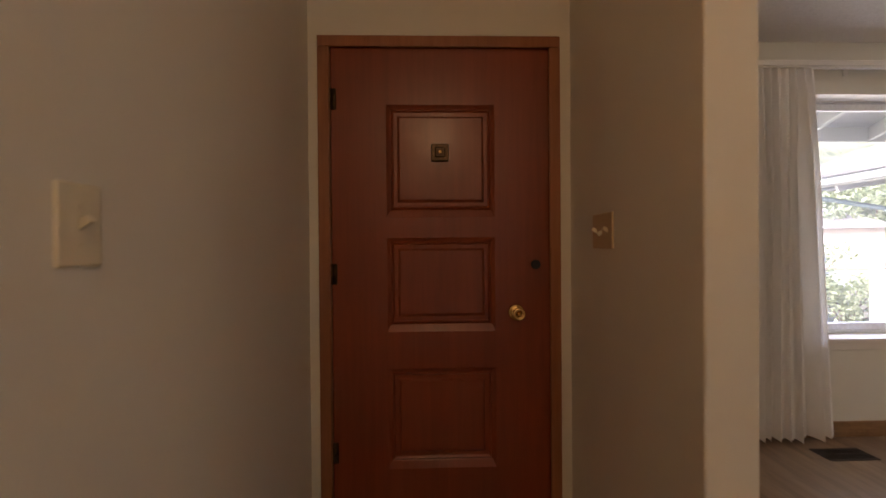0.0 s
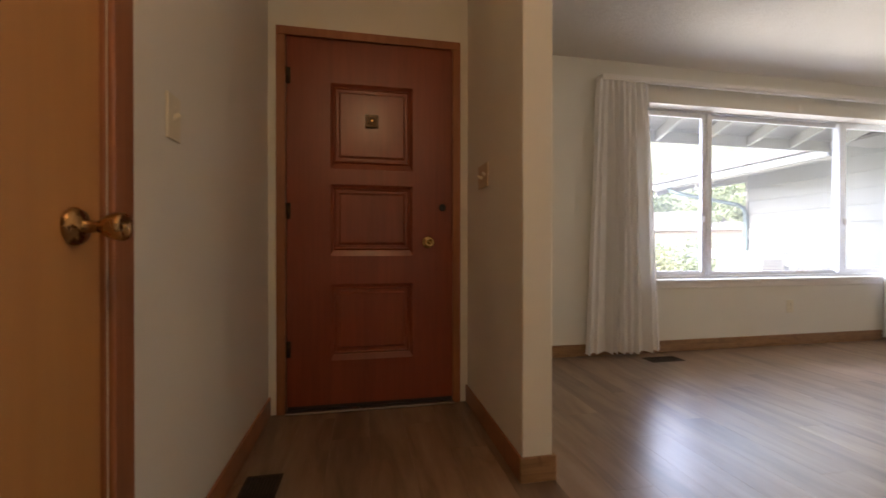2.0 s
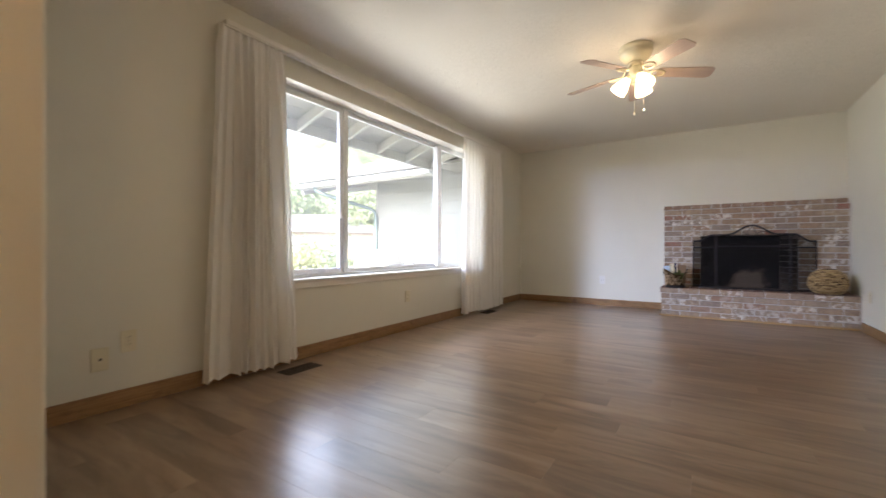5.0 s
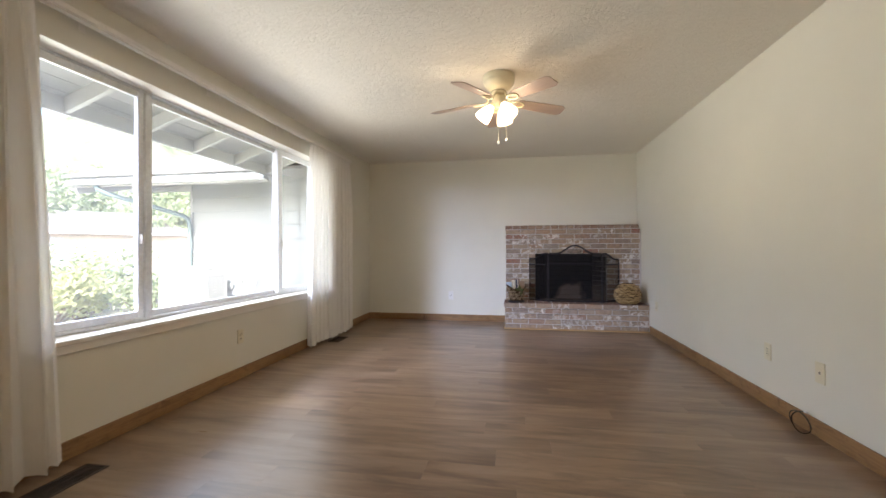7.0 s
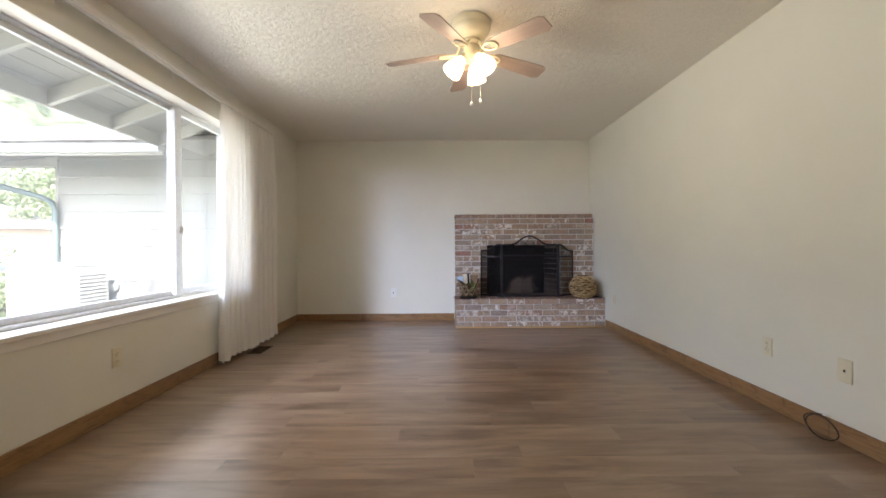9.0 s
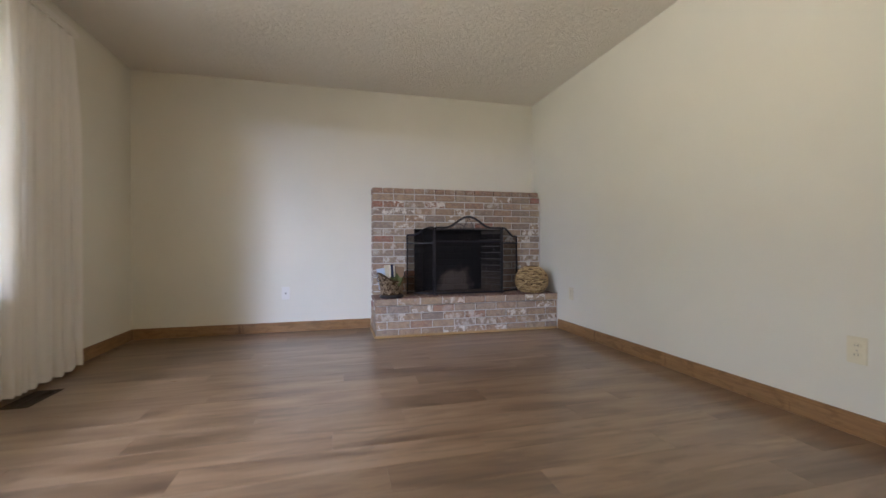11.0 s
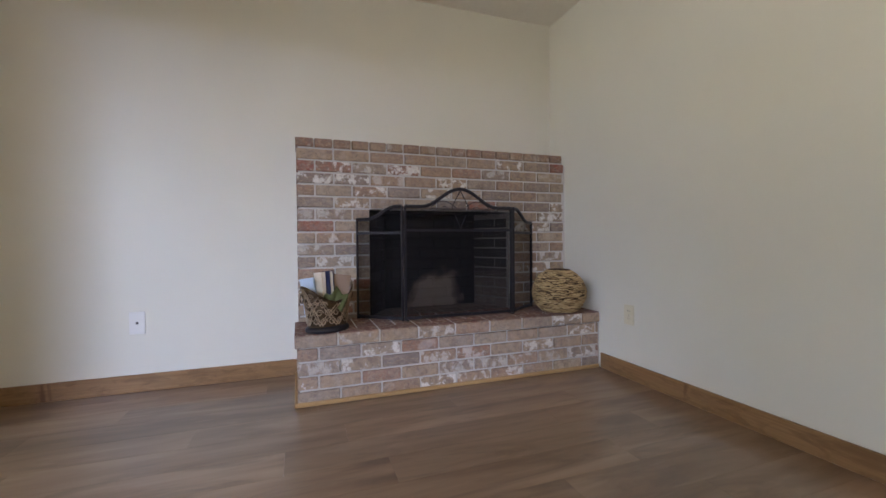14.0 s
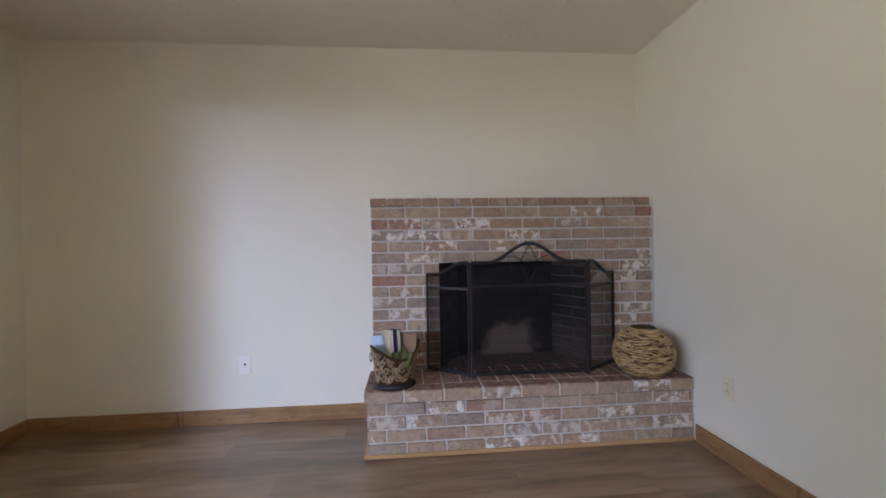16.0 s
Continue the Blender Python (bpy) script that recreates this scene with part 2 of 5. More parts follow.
BRICK = brick_material("tumbled brick", [(0.0, (0.34, 0.215, 0.145)), (0.22, (0.42, 0.31, 0.21)), (0.42, (0.25, 0.205, 0.185)), (0.62, (0.46, 0.36, 0.25)), (0.8, (0.36, 0.235, 0.16)), (0.93, (0.33, 0.175, 0.12)), (0.985, (0.28, 0.07, 0.05))], 1.0)
CAP_BRICK = brick_material("cap brick", [(0.0, (0.30, 0.185, 0.125)), (0.5, (0.35, 0.245, 0.165)), (1.0, (0.28, 0.15, 0.10))], 0.35)
PAVER = brick_material("hearth paver", [(0.0, (0.15, 0.056, 0.04)), (0.5, (0.19, 0.074, 0.052)), (1.0, (0.125, 0.048, 0.038))], 0.05)
FIREBRICK = brick_material("sooty fire brick", [(0.0, (0.20, 0.14, 0.11)), (1.0, (0.26, 0.18, 0.14))], 0.2, 0.45, True)
BURNT_BRICK = brick_material("blackened fire brick", [(0.0, (0.20, 0.14, 0.11)), (1.0, (0.26, 0.18, 0.14))], 0.1, 0.93)
MORTAR = paint("grey mortar", (0.55, 0.525, 0.495), 0.9, 0.12, 260, 0.5, 0.002)
FIRE_MORTAR = paint("smoked mortar", (0.20, 0.18, 0.165), 0.9, 0.3, 200, 0.4, 0.002)
SOOT_MORTAR = paint("sooty mortar", (0.035, 0.032, 0.032), 0.9, 0.3, 200, 0.4, 0.002)


def back_material():
    m, nt, b = material("burnt fire brick")
    geo = nt.nodes.new("ShaderNodeNewGeometry")
    g = nt.nodes.new("ShaderNodeTexGradient")
    g.gradient_type = "SPHERICAL"
    mp = nt.nodes.new("ShaderNodeMapping")
    mp.inputs["Scale"].default_value = (0.01, 3.4, 3.1)
    mp.inputs["Location"].default_value = (-0.0786, 0.75, -1.27)
    nt.links.new(geo.outputs["Position"], mp.inputs["Vector"])
    nt.links.new(mp.outputs[0], g.inputs[0])
    add = nt.nodes.new("ShaderNodeMath")
    nt.links.new(g.outputs["Fac"], add.inputs[0])
    nt.links.new(grain(nt, geo.outputs["Position"], 7, 4), add.inputs[1])
    nt.links.new(ramp(nt, add.outputs[0], [(0.70, (0.022, 0.019, 0.02)), (0.86, (0.15, 0.115, 0.095)), (1.0, (0.27, 0.21, 0.17))]), b.inputs["Base Color"])
    b.inputs["Roughness"].default_value = 0.95
    bump(nt, b, grain(nt, coords(nt), 60, 4), 0.4, 0.003)
    return m


FIRE_BACK = back_material()


def sheer_material():
    m, nt, b = material("sheer ivory voile")
    b.inputs["Base Color"].default_value = (0.80, 0.76, 0.70, 1)
    b.inputs["Roughness"].default_value = 0.9
    nt.links.new(ramp(nt, grain(nt, coords(nt, (300, 300, 4)), 1.0, 3), [(0.3, (0.88, 0.86, 0.82)), (0.7, (0.93, 0.91, 0.87))]), b.inputs["Base Color"])
    tl = node(nt, "ShaderNodeBsdfTranslucent")
    tl.inputs["Color"].default_value = (0.94, 0.92, 0.88, 1)
    tp = node(nt, "ShaderNodeBsdfTransparent")
    a, c = nt.nodes.new("ShaderNodeMixShader"), nt.nodes.new("ShaderNodeMixShader")
    a.inputs[0].default_value, c.inputs[0].default_value = 0.20, 0.09
    nt.links.new(b.outputs[0], a.inputs[1])
    nt.links.new(tl.outputs[0], a.inputs[2])
    nt.links.new(a.outputs[0], c.inputs[1])
    nt.links.new(tp.outputs[0], c.inputs[2])
    nt.links.new(c.outputs[0], nt.nodes["Material Output"].inputs["Surface"])
    return m


SHEER = sheer_material()


def glass_material():
    m, nt, b = material("window glass")
    nt.nodes.remove(b)
    tp = node(nt, "ShaderNodeBsdfTransparent")
    tp.inputs["Color"].default_value = (0.95, 0.97, 0.96, 1)
    gl = node(nt, "ShaderNodeBsdfGlossy", Roughness=0.01)
    lw = node(nt, "ShaderNodeLayerWeight", Blend=0.5)
    fr = nt.nodes.new("ShaderNodeMath")
    fr.operation = "POWER"
    fr.inputs[1].default_value = 4.0
    nt.links.new(lw.outputs["Facing"], fr.inputs[0])
    mx = nt.nodes.new("ShaderNodeMixShader")
    nt.links.new(fr.outputs[0], mx.inputs[0])
    nt.links.new(tp.outputs[0], mx.inputs[1])
    nt.links.new(gl.outputs[0], mx.inputs[2])
    # translucent white veil paints glare haze over the view through the glass
    haze = node(nt, "ShaderNodeBsdfTranslucent")
    veil = nt.nodes.new("ShaderNodeMixShader")
    nt.links.new(ramp(nt, grain(nt, coords(nt), 2.5, 4), [(0.3, (0.016,) * 3), (0.7, (0.028,) * 3)]), veil.inputs[0])
    nt.links.new(mx.outputs[0], veil.inputs[1])
    nt.links.new(haze.outputs[0], veil.inputs[2])
    nt.links.new(veil.outputs[0], nt.nodes["Material Output"].inputs["Surface"])
    return m


GLASS = glass_material()


def mesh_material():
    m, nt, b = material("black fire screen mesh")
    b.inputs["Base Color"].default_value = (0.009, 0.0085, 0.010, 1)
    b.inputs["Roughness"].default_value = 0.75
    b.inputs["Specular IOR Level"].default_value = 0.15
    tp = node(nt, "ShaderNodeBsdfTransparent")
    mx = nt.nodes.new("ShaderNodeMixShader")
    mx.inputs[0].default_value = 0.52
    nt.links.new(b.outputs[0], mx.inputs[1])
    nt.links.new(tp.outputs[0], mx.inputs[2])
    nt.links.new(mx.outputs[0], nt.nodes["Material Output"].inputs["Surface"])
    return m


WIRE_MESH = mesh_material()


def shade_material(name, strength):
    m, nt, b = material(name)
    b.inputs["Base Color"].default_value = (0.9, 0.84, 0.7, 1)
    b.inputs["Roughness"].default_value = 0.3
    b.inputs["Emission Color"].default_value = (1.0, 0.72, 0.40, 1)
    b.inputs["Emission Strength"].default_value = strength
    return m


LIT_SHADE = shade_material("lit frosted glass", FAN_GLOW)
ENTRY_SHADE = shade_material("lit opal glass", 1.1)


def twig_material():
    m, nt, b = material("woven straw twigs")
    geo = nt.nodes.new("ShaderNodeNewGeometry")
    nt.links.new(ramp(nt, geo.outputs["Random Per Island"], [(0.0, (0.10, 0.055, 0.02)), (0.35, (0.35, 0.23, 0.10)), (1.0, (0.60, 0.45, 0.235))]), b.inputs["Base Color"])
    b.inputs["Roughness"].default_value = 0.6
    return m


TWIG = twig_material()
TWIG_CORE = paint("dark wicker and gap shade", (0.05, 0.028, 0.012), 0.8, 0.3)


def leaf_material(name, dark, light):
    m, nt, b = material(name)
    geo = nt.nodes.new("ShaderNodeNewGeometry")
    nt.links.new(ramp(nt, geo.outputs["Random Per Island"], [(0.0, dark), (1.0, light)]), b.inputs["Base Color"])
    b.inputs["Roughness"].default_value = 0.5
    tl = nt.nodes.new("ShaderNodeBsdfTranslucent")
    tl.inputs["Color"].default_value = (0.30, 0.36, 0.10, 1)
    mx = nt.nodes.new("ShaderNodeMixShader")
    mx.inputs[0].default_value = 0.35
    nt.links.new(b.outputs[0], mx.inputs[1])
    nt.links.new(tl.outputs[0], mx.inputs[2])
    nt.links.new(mx.outputs[0], nt.nodes["Material Output"].inputs["Surface"])
    return m


LEAF = leaf_material("tree leaves", (0.19, 0.225, 0.14), (0.32, 0.35, 0.22))
LEAF_YELLOW = leaf_material("yellow-green shrub leaves", (0.30, 0.31, 0.15), (0.46, 0.45, 0.24))
BARK = paint("bark", (0.12, 0.085, 0.06), 0.9, 0.3, 30, 0.8, 0.01)
GRASS = paint("lawn", (0.17, 0.155, 0.10), 0.9, 0.35, 40, 0.8, 0.02)
CONCRETE = paint("driveway concrete", (0.42, 0.40, 0.37), 0.85, 0.1, 60, 0.4, 0.003)
SIDING = paint("pale grey-green siding", (0.30, 0.30, 0.285), 0.6, 0.04, 40, 0.12, 0.001)
EAVE_PAINT = paint("grey-white eave paint", (0.40, 0.39, 0.36), 0.6, 0.05, 40, 0.15, 0.001)
EAVE_DECK = paint("grey eave boards", (0.30, 0.29, 0.275), 0.7, 0.08, 40, 0.2, 0.001)
GUTTER = paint("white gutter enamel", (0.40, 0.41, 0.41), 0.4, 0.04, 30, 0.05)
DOWNSPOUT = paint("grey-green downspout", (0.11, 0.15, 0.15), 0.45, 0.08, 30, 0.05)
ROOFING = paint("grey shingles", (0.16, 0.15, 0.145), 0.95, 0.2, 50, 0.8, 0.01)
AC_WHITE = paint("pale unit enamel", (0.82, 0.81, 0.79), 0.45, 0.03, 30, 0.05)
AC_LOUVRE = paint("grey-white louvre enamel", (0.46, 0.455, 0.44), 0.5, 0.04, 30, 0.05)
AC_GREY = paint("grey utility enamel", (0.34, 0.35, 0.36), 0.5, 0.05, 30, 0.05)
FAR_WALL = paint("tan stucco", (0.50, 0.42, 0.35), 0.8, 0.06, 20, 0.2)
CAR_PAINT = paint("silver-blue car paint", (0.32, 0.35, 0.40), 0.25, 0.03, 10, 0.0)
RUBBER = paint("tyre rubber", (0.02, 0.02, 0.02), 0.8, 0.1)


# ---------------------------------------------------------------- mesh helpers
def finish(name, bm, mat, smooth=False):
    me = bpy.data.meshes.new(name)
    bm.to_mesh(me)
    bm.free()
    for mm in mat if isinstance(mat, (list, tuple)) else [mat]:
        me.materials.append(mm)
    if smooth:
        me.polygons.foreach_set("use_smooth", [True] * len(me.polygons))
    return me


def part(name, bm, mat, parent=None, label="", smooth=False):
    ob = new(name, finish(name, bm, mat, smooth))
    ob.parent = parent
    if label:
        tagged(ob, label)
    return ob


def thing(name, label, category, at=(0, 0, 0), group="", turn=0.0):
    ob = new(name)
    ob.matrix_world = pose(*at, 0, 0, turn)
    ob.empty_display_size = 0.1
    return tagged(ob, label, category, group)


def box(bm, x0, x1, y0, y1, z0, z1, bevel=0.0, seg=1):
    vs = [bm.verts.new((x, y, z)) for x in (x0, x1) for y in (y0, y1) for z in (z0, z1)]
    fs = [bm.faces.new([vs[i] for i in q]) for q in ((0, 1, 3, 2), (4, 6, 7, 5), (0, 4, 5, 1), (2, 3, 7, 6), (0, 2, 6, 4), (1, 5, 7, 3))]
    if bevel:
        es = list({e for f in fs for e in f.edges})
        bmesh.ops.bevel(bm, geom=es, offset=bevel, segments=seg, affect="EDGES", profile=0.5)
    return bm


def block(*a, bevel=0.0, seg=1):
    return box(bmesh.new(), *a, bevel=bevel, seg=seg)


def lathe(bm, profile, n=24, m=None, sx=1.0, sy=1.0):
    """Rings of (radius, height) about z, moved by m."""
    m = m or Matrix.Identity(4)
    rings = []
    for r, z in profile:
        if r < 1e-5:
            rings.append([bm.verts.new(m @ Vector((0, 0, z)))])
        else:
            rings.append([bm.verts.new(m @ Vector((r * sx * math.cos(2 * math.pi * i / n), r * sy * math.sin(2 * math.pi * i / n), z))) for i in range(n)])
    for a, b in zip(rings, rings[1:]):
        for i in range(n):
            j = (i + 1) % n
            q = [a[0] if len(a) == 1 else a[i], a[0] if len(a) == 1 else a[j], b[0] if len(b) == 1 else b[j], b[0] if len(b) == 1 else b[i]]
            q = list(dict.fromkeys(q))
            if len(q) > 2:
                bm.faces.new(q)
    return bm


def tube(bm, pts, r, n=8, close=False):
    """A round bar along points."""
    pts = [Vector(p) for p in pts]
    k = len(pts)
    up = Vector((0.013, 0.021, 1)).normalized()
    rings = []
    for i, p in enumerate(pts):
        d = (pts[(i + 1) % k] - pts[i - 1]) if close else (pts[min(i + 1, k - 1)] - pts[max(i - 1, 0)])
        d.normalize()
        a = d.cross(up)
        if a.length < 0.05:
            a = d.cross(Vector((1, 0, 0)))
        a.normalize()
        b = a.cross(d)
        rr = r(i / max(1, k - 1)) if callable(r) else r
        rings.append([bm.verts.new(p + rr * (math.cos(2 * math.pi * j / n) * a + math.sin(2 * math.pi * j / n) * b)) for j in range(n)])
    for i in range(k if close else k - 1):
        A, B = rings[i], rings[(i + 1) % k]
        for j in range(n):
            bm.faces.new([A[j], A[(j + 1) % n], B[(j + 1) % n], B[j]])
    if not close:
        bm.faces.new(rings[0])
        bm.faces.new(rings[-1][::-1])
    return bm


def bar(bm, a, b, w, h):
    """A square bar between two points: w wide, h high."""
    a, b = Vector(a), Vector(b)
    d = (b - a).normalized()
    s = d.cross(Vector((0, 0, 1)))
    if s.length < 0.05:
        s = Vector((0, 1, 0))
    s.normalize()
    u = s.cross(d)
    vs = [bm.verts.new(p + sx * s * w / 2 + sy * u * h / 2) for p in (a, b) for sx, sy in ((-1, -1), (1, -1), (1, 1), (-1, 1))]
    for q in ((0, 1, 2, 3), (7, 6, 5, 4), (0, 4, 5, 1), (1, 5, 6, 2), (2, 6, 7, 3), (3, 7, 4, 0)):
        bm.faces.new([vs[i] for i in q])
    return bm


def setting(name, bm, mat, label, category, smooth=False):
    return tagged(part(name, bm, mat, None, "", smooth), label, category, "", "structure")


# ---------------------------------------------------------------- the plan, in metres
WX, EX = -0.03, 7.736            # west wall of the entry, east wall of the room
SY, NY, DY = -1.162, 3.0, 2.2   # south wall, window wall, front door wall
PX0, PX1, PY = 1.109, 1.237, 1.325  # the partition beside the entry
CZ = 2.56
WIN = (2.98, 6.08, 0.642, 2.235)     # window opening
FB = (-0.70, 0.322, 0.372, 1.063)   # firebox opening

floor = setting("floor", block(WX, EX, SY, NY, -0.12, -0.008), paint("underlay", (0.05, 0.035, 0.025), 0.9), "grey-brown laminate plank floor", "floor")
setting("ceiling", block(WX - 0.12, EX + 0.16, SY - 0.13, NY + 0.22, CZ, CZ + 0.12), CEILING, "cream textured plaster ceiling", "ceiling")

# walls
bm = block(WX - 0.12, WX, SY, -0.09, 0, CZ)
box(bm, WX - 0.12, WX, 0.762, DY + 0.16, 0, CZ)
box(bm, WX - 0.12, WX, -0.09, 0.762, 2.13, CZ)
# unseen panel added behind the closet door to stop daylight leaking round it
setting("wall_closet", block(WX - 0.16, WX - 0.122, -0.14, 0.81, 0, 2.2), WALL, "plain unseen panel behind the closet door, blocking light leaks", "wall")
setting("wall_west", bm, WALL, "cream painted entry wall beside a closet door", "wall")
bm = block(WX, 0.053, DY, DY + 0.16, 0, CZ)
box(bm, 1.03, PX0, DY, DY + 0.16, 0, CZ)
box(bm, 0.053, 1.03, DY, DY + 0.16, 2.14, CZ)
setting("wall_entry", bm, WALL, "cream painted wall round the front door", "wall")
setting("wall_partition", block(PX0, PX1, PY, NY, 0, CZ, bevel=0.006, seg=2), WALL, "cream painted partition with a square end", "wall")
x0, x1, z0, z1 = WIN
bm = block(PX0, x0, NY, NY + 0.22, 0, CZ)
box(bm, x1, EX + 0.16, NY, NY + 0.22, 0, CZ)
box(bm, x0, x1, NY, NY + 0.22, 0, z0)
box(bm, x0, x1, NY, NY + 0.22, z1, CZ)
setting("wall_north", bm, WALL, "cream painted wall with a wide window", "wall")
bm = block(EX, EX + 0.16, SY - 0.13, FB[0], 0, CZ)
box(bm, EX, EX + 0.16, FB[1], NY, 0, CZ)
box(bm, EX, EX + 0.16, FB[0], FB[1], 0, FB[2] - 0.07)
box(bm, EX, EX + 0.16, FB[0], FB[1], FB[3], CZ)
setting("wall_east", bm, WALL, "cream painted chimney wall", "wall")
setting("wall_south", block(WX, EX, SY - 0.13, SY, 0, CZ), WALL, "cream painted long side wall", "wall")


def baseboard(a, b, normal, h=0.102, mat=None, label="stained oak baseboard"):
    """A board along the wall from a to b, proud towards normal."""
    t = 0.013
    xs, ys = sorted((a[0], b[0])), sorted((a[1], b[1]))
    if normal[0]:
        xs = sorted((a[0], a[0] + normal[0] * t))
    else:
        ys = sorted((a[1], a[1] + normal[1] * t))
    return setting("baseboard", block(xs[0], xs[1], ys[0], ys[1], 0, h, bevel=0.003), mat or BASE_WOOD, label, "baseboard")


# entry boards take the darker casing wood, mostly to paint in the shade
baseboard((WX, 0.837), (WX, DY), (1, 0), mat=CASING_WOOD, label="oak entry baseboard, reddish and darkened to paint in shade")
baseboard((WX, SY), (WX, -0.165), (1, 0))
baseboard((PX0, PY), (PX0, DY), (-1, 0), mat=CASING_WOOD, label="oak entry baseboard, reddish and darkened to paint in shade")
baseboard((PX0 - 0.013, PY), (PX1 + 0.013, PY), (0, -1))
baseboard((PX1, PY), (PX1, NY), (1, 0))
baseboard((PX1 + 0.013, NY), (EX, NY), (0, -1))
east_base = baseboard((EX, 0.77), (EX, NY - 0.013), (-1, 0))
baseboard((WX + 0.013, SY), (7.145, SY), (0, 1))

# ---------------------------------------------------------------- front door


def casing(name, x0, x1, z1, w, y, t, mat, axis="y", sign=-1, label=""):
    """Three mitred-looking boards round a doorway, on the wall plane y (or x)."""
    made = []
    for nm, a0, a1, b0, b1 in (("jamb_casing", x0, x0 + w, 0.0, z1 - w), ("jamb_casing", x1 - w, x1, 0.0, z1 - w), ("head_casing", x0, x1, z1 - w, z1)):
        lo, hi = sorted((y, y + sign * t))
        bm = block(a0, a1, lo, hi, b0, b1, bevel=0.004, seg=2) if axis == "y" else block(lo, hi, a0, a1, b0, b1, bevel=0.004, seg=2)
        made.append((nm, bm))
    return made


def panel_leaf(w, h, t, panels):
    """A slab whose front (towards -y) has sunken moulded panels with raised fields."""
    bm = bmesh.new()
    us = sorted({0.0, w, *[p[0] for p in panels], *[p[1] for p in panels]})
    vs = sorted({0.0, h, *[p[2] for p in panels], *[p[3] for p in panels]})
    grid = {}

    def vert(u, v, d):
        k = (round(u, 4), round(v, 4), round(d, 4))
        if k not in grid:
            grid[k] = bm.verts.new((u, d, v))
        return grid[k]

    for a, b in zip(us, us[1:]):
        for c, d in zip(vs, vs[1:]):
            if not any(p[0] <= a and b <= p[1] and p[2] <= c and d <= p[3] for p in panels):
                bm.faces.new([vert(a, c, 0), vert(b, c, 0), vert(b, d, 0), vert(a, d, 0)])
    for p in panels:
        steps = [(0.0, 0.0, 0.0), (0.004, 0.006, 0.002), (0.014, 0.030, 0.0095), (0.020, 0.034, 0.012), (0.026, 0.042, 0.006), (0.032, 0.050, 0.012), (0.048, 0.066, 0.012), (0.058, 0.078, 0.003), (0.062, 0.082, 0.003)]
        loops = [[vert(p[0] + o, p[2] + e, d), vert(p[1] - o, p[2] + e, d), vert(p[1] - o, p[3] - o, d), vert(p[0] + o, p[3] - o, d)] for o, e, d in steps]
        for A, B in zip(loops, loops[1:]):
            for i in range(4):
                j = (i + 1) % 4
                bm.faces.new([A[i], A[j], B[j], B[i]])
        bm.faces.new(loops[-1])
    for q in (((0, 0), (w, 0)), ((w, 0), (w, h)), ((w, h), (0, h)), ((0, h), (0, 0))):
        (a, c), (b, d) = q
        bm.faces.new([bm.verts.new((a, 0, c)), bm.verts.new((a, t, c)), bm.verts.new((b, t, d)), bm.verts.new((b, 0, d))])
    bm.faces.new([bm.verts.new(c) for c in ((0, t, 0), (0, t, h), (w, t, h), (w, t, 0))])
    return bm


def knob(parent, at, turn, mat, length=0.065, label="brass knob"):
    m = pose(*at) @ turn
    bm = lathe(bmesh.new(), [(0, 0), (0.036, 0), (0.036, 0.004), (0.032, 0.010), (0.024, 0.013), (0.013, 0.015), (0.011, length * 0.45), (0.016, length * 0.55),
                             (0.024, length * 0.7), (0.027, length * 0.85), (0.027, length * 0.97), (0.024, length), (0.014, length * 0.985), (0.012, length * 0.93), (0, length * 0.92)], 28, m)
    k = part("door_knob", bm, mat, parent, label, True)
    part("knob_button", lathe(bmesh.new(), [(0, length * 0.92), (0.006, length * 0.92), (0.006, length * 1.01), (0, length * 1.015)], 12, m), mat, k, "", True)
    return k


front_door = setting("door_1", panel_leaf(0.953, 2.09, 0.045, [(0.237, 0.712, 1.35, 1.842), (0.237, 0.712, 0.85, 1.262), (0.237, 0.712, 0.25, 0.689)]), DOOR_WOOD, "closed red-brown wooden front door with three moulded panels", "door")
front_door.location = (0.065, DY + 0.008, 0.035)
for nm, bm in casing("casing", 0.012, 1.062, 2.168, 0.048, DY, 0.013, CASING_WOOD):
    setting("trim", bm, CASING_WOOD, "reddish stained oak door casing", "trim")
bm = block(0.053, 0.062, DY - 0.002, DY + 0.12, 0, 2.14)
box(bm, 1.021, 1.03, DY - 0.002, DY + 0.12, 0, 2.14)
box(bm, 0.062, 1.021, DY - 0.002, DY + 0.12, 2.128, 2.14)
# unseen stop strips added behind the leaf to block daylight at its edges
box(bm, 0.062, 0.074, DY + 0.057, DY + 0.069, 0.014, 2.128)
box(bm, 1.009, 1.021, DY + 0.057, DY + 0.069, 0.014, 2.128)
box(bm, 0.074, 1.009, DY + 0.057, DY + 0.069, 2.112, 2.128)
setting("trim", bm, CASING_WOOD, "reddish stained oak door jamb", "trim")
Y_TO_ROOM = pose(0, 0, 0, 90)
knob(front_door, (0.802, 0.0, 0.931), Y_TO_ROOM, BRASS)
bm = lathe(bmesh.new(), [(0, 0.001), (0.017, 0.001), (0.021, 0.003), (0.021, 0.0), (0.02, -0.002)], 20, pose(0.89, 0, 1.14) @ Y_TO_ROOM)
part("deadbolt_hole", bm, SLOT, front_door, "black disc painting the shade in the open lock bore", True)
bm = block(0.434, 0.51, -0.010, 0.003, 1.594, 1.67, bevel=0.004, seg=2)
box(bm, 0.45, 0.494, -0.016, -0.008, 1.61, 1.654, bevel=0.004)
peep = part("peephole_plate", bm, BRONZE, front_door, "square antique brass door viewer")
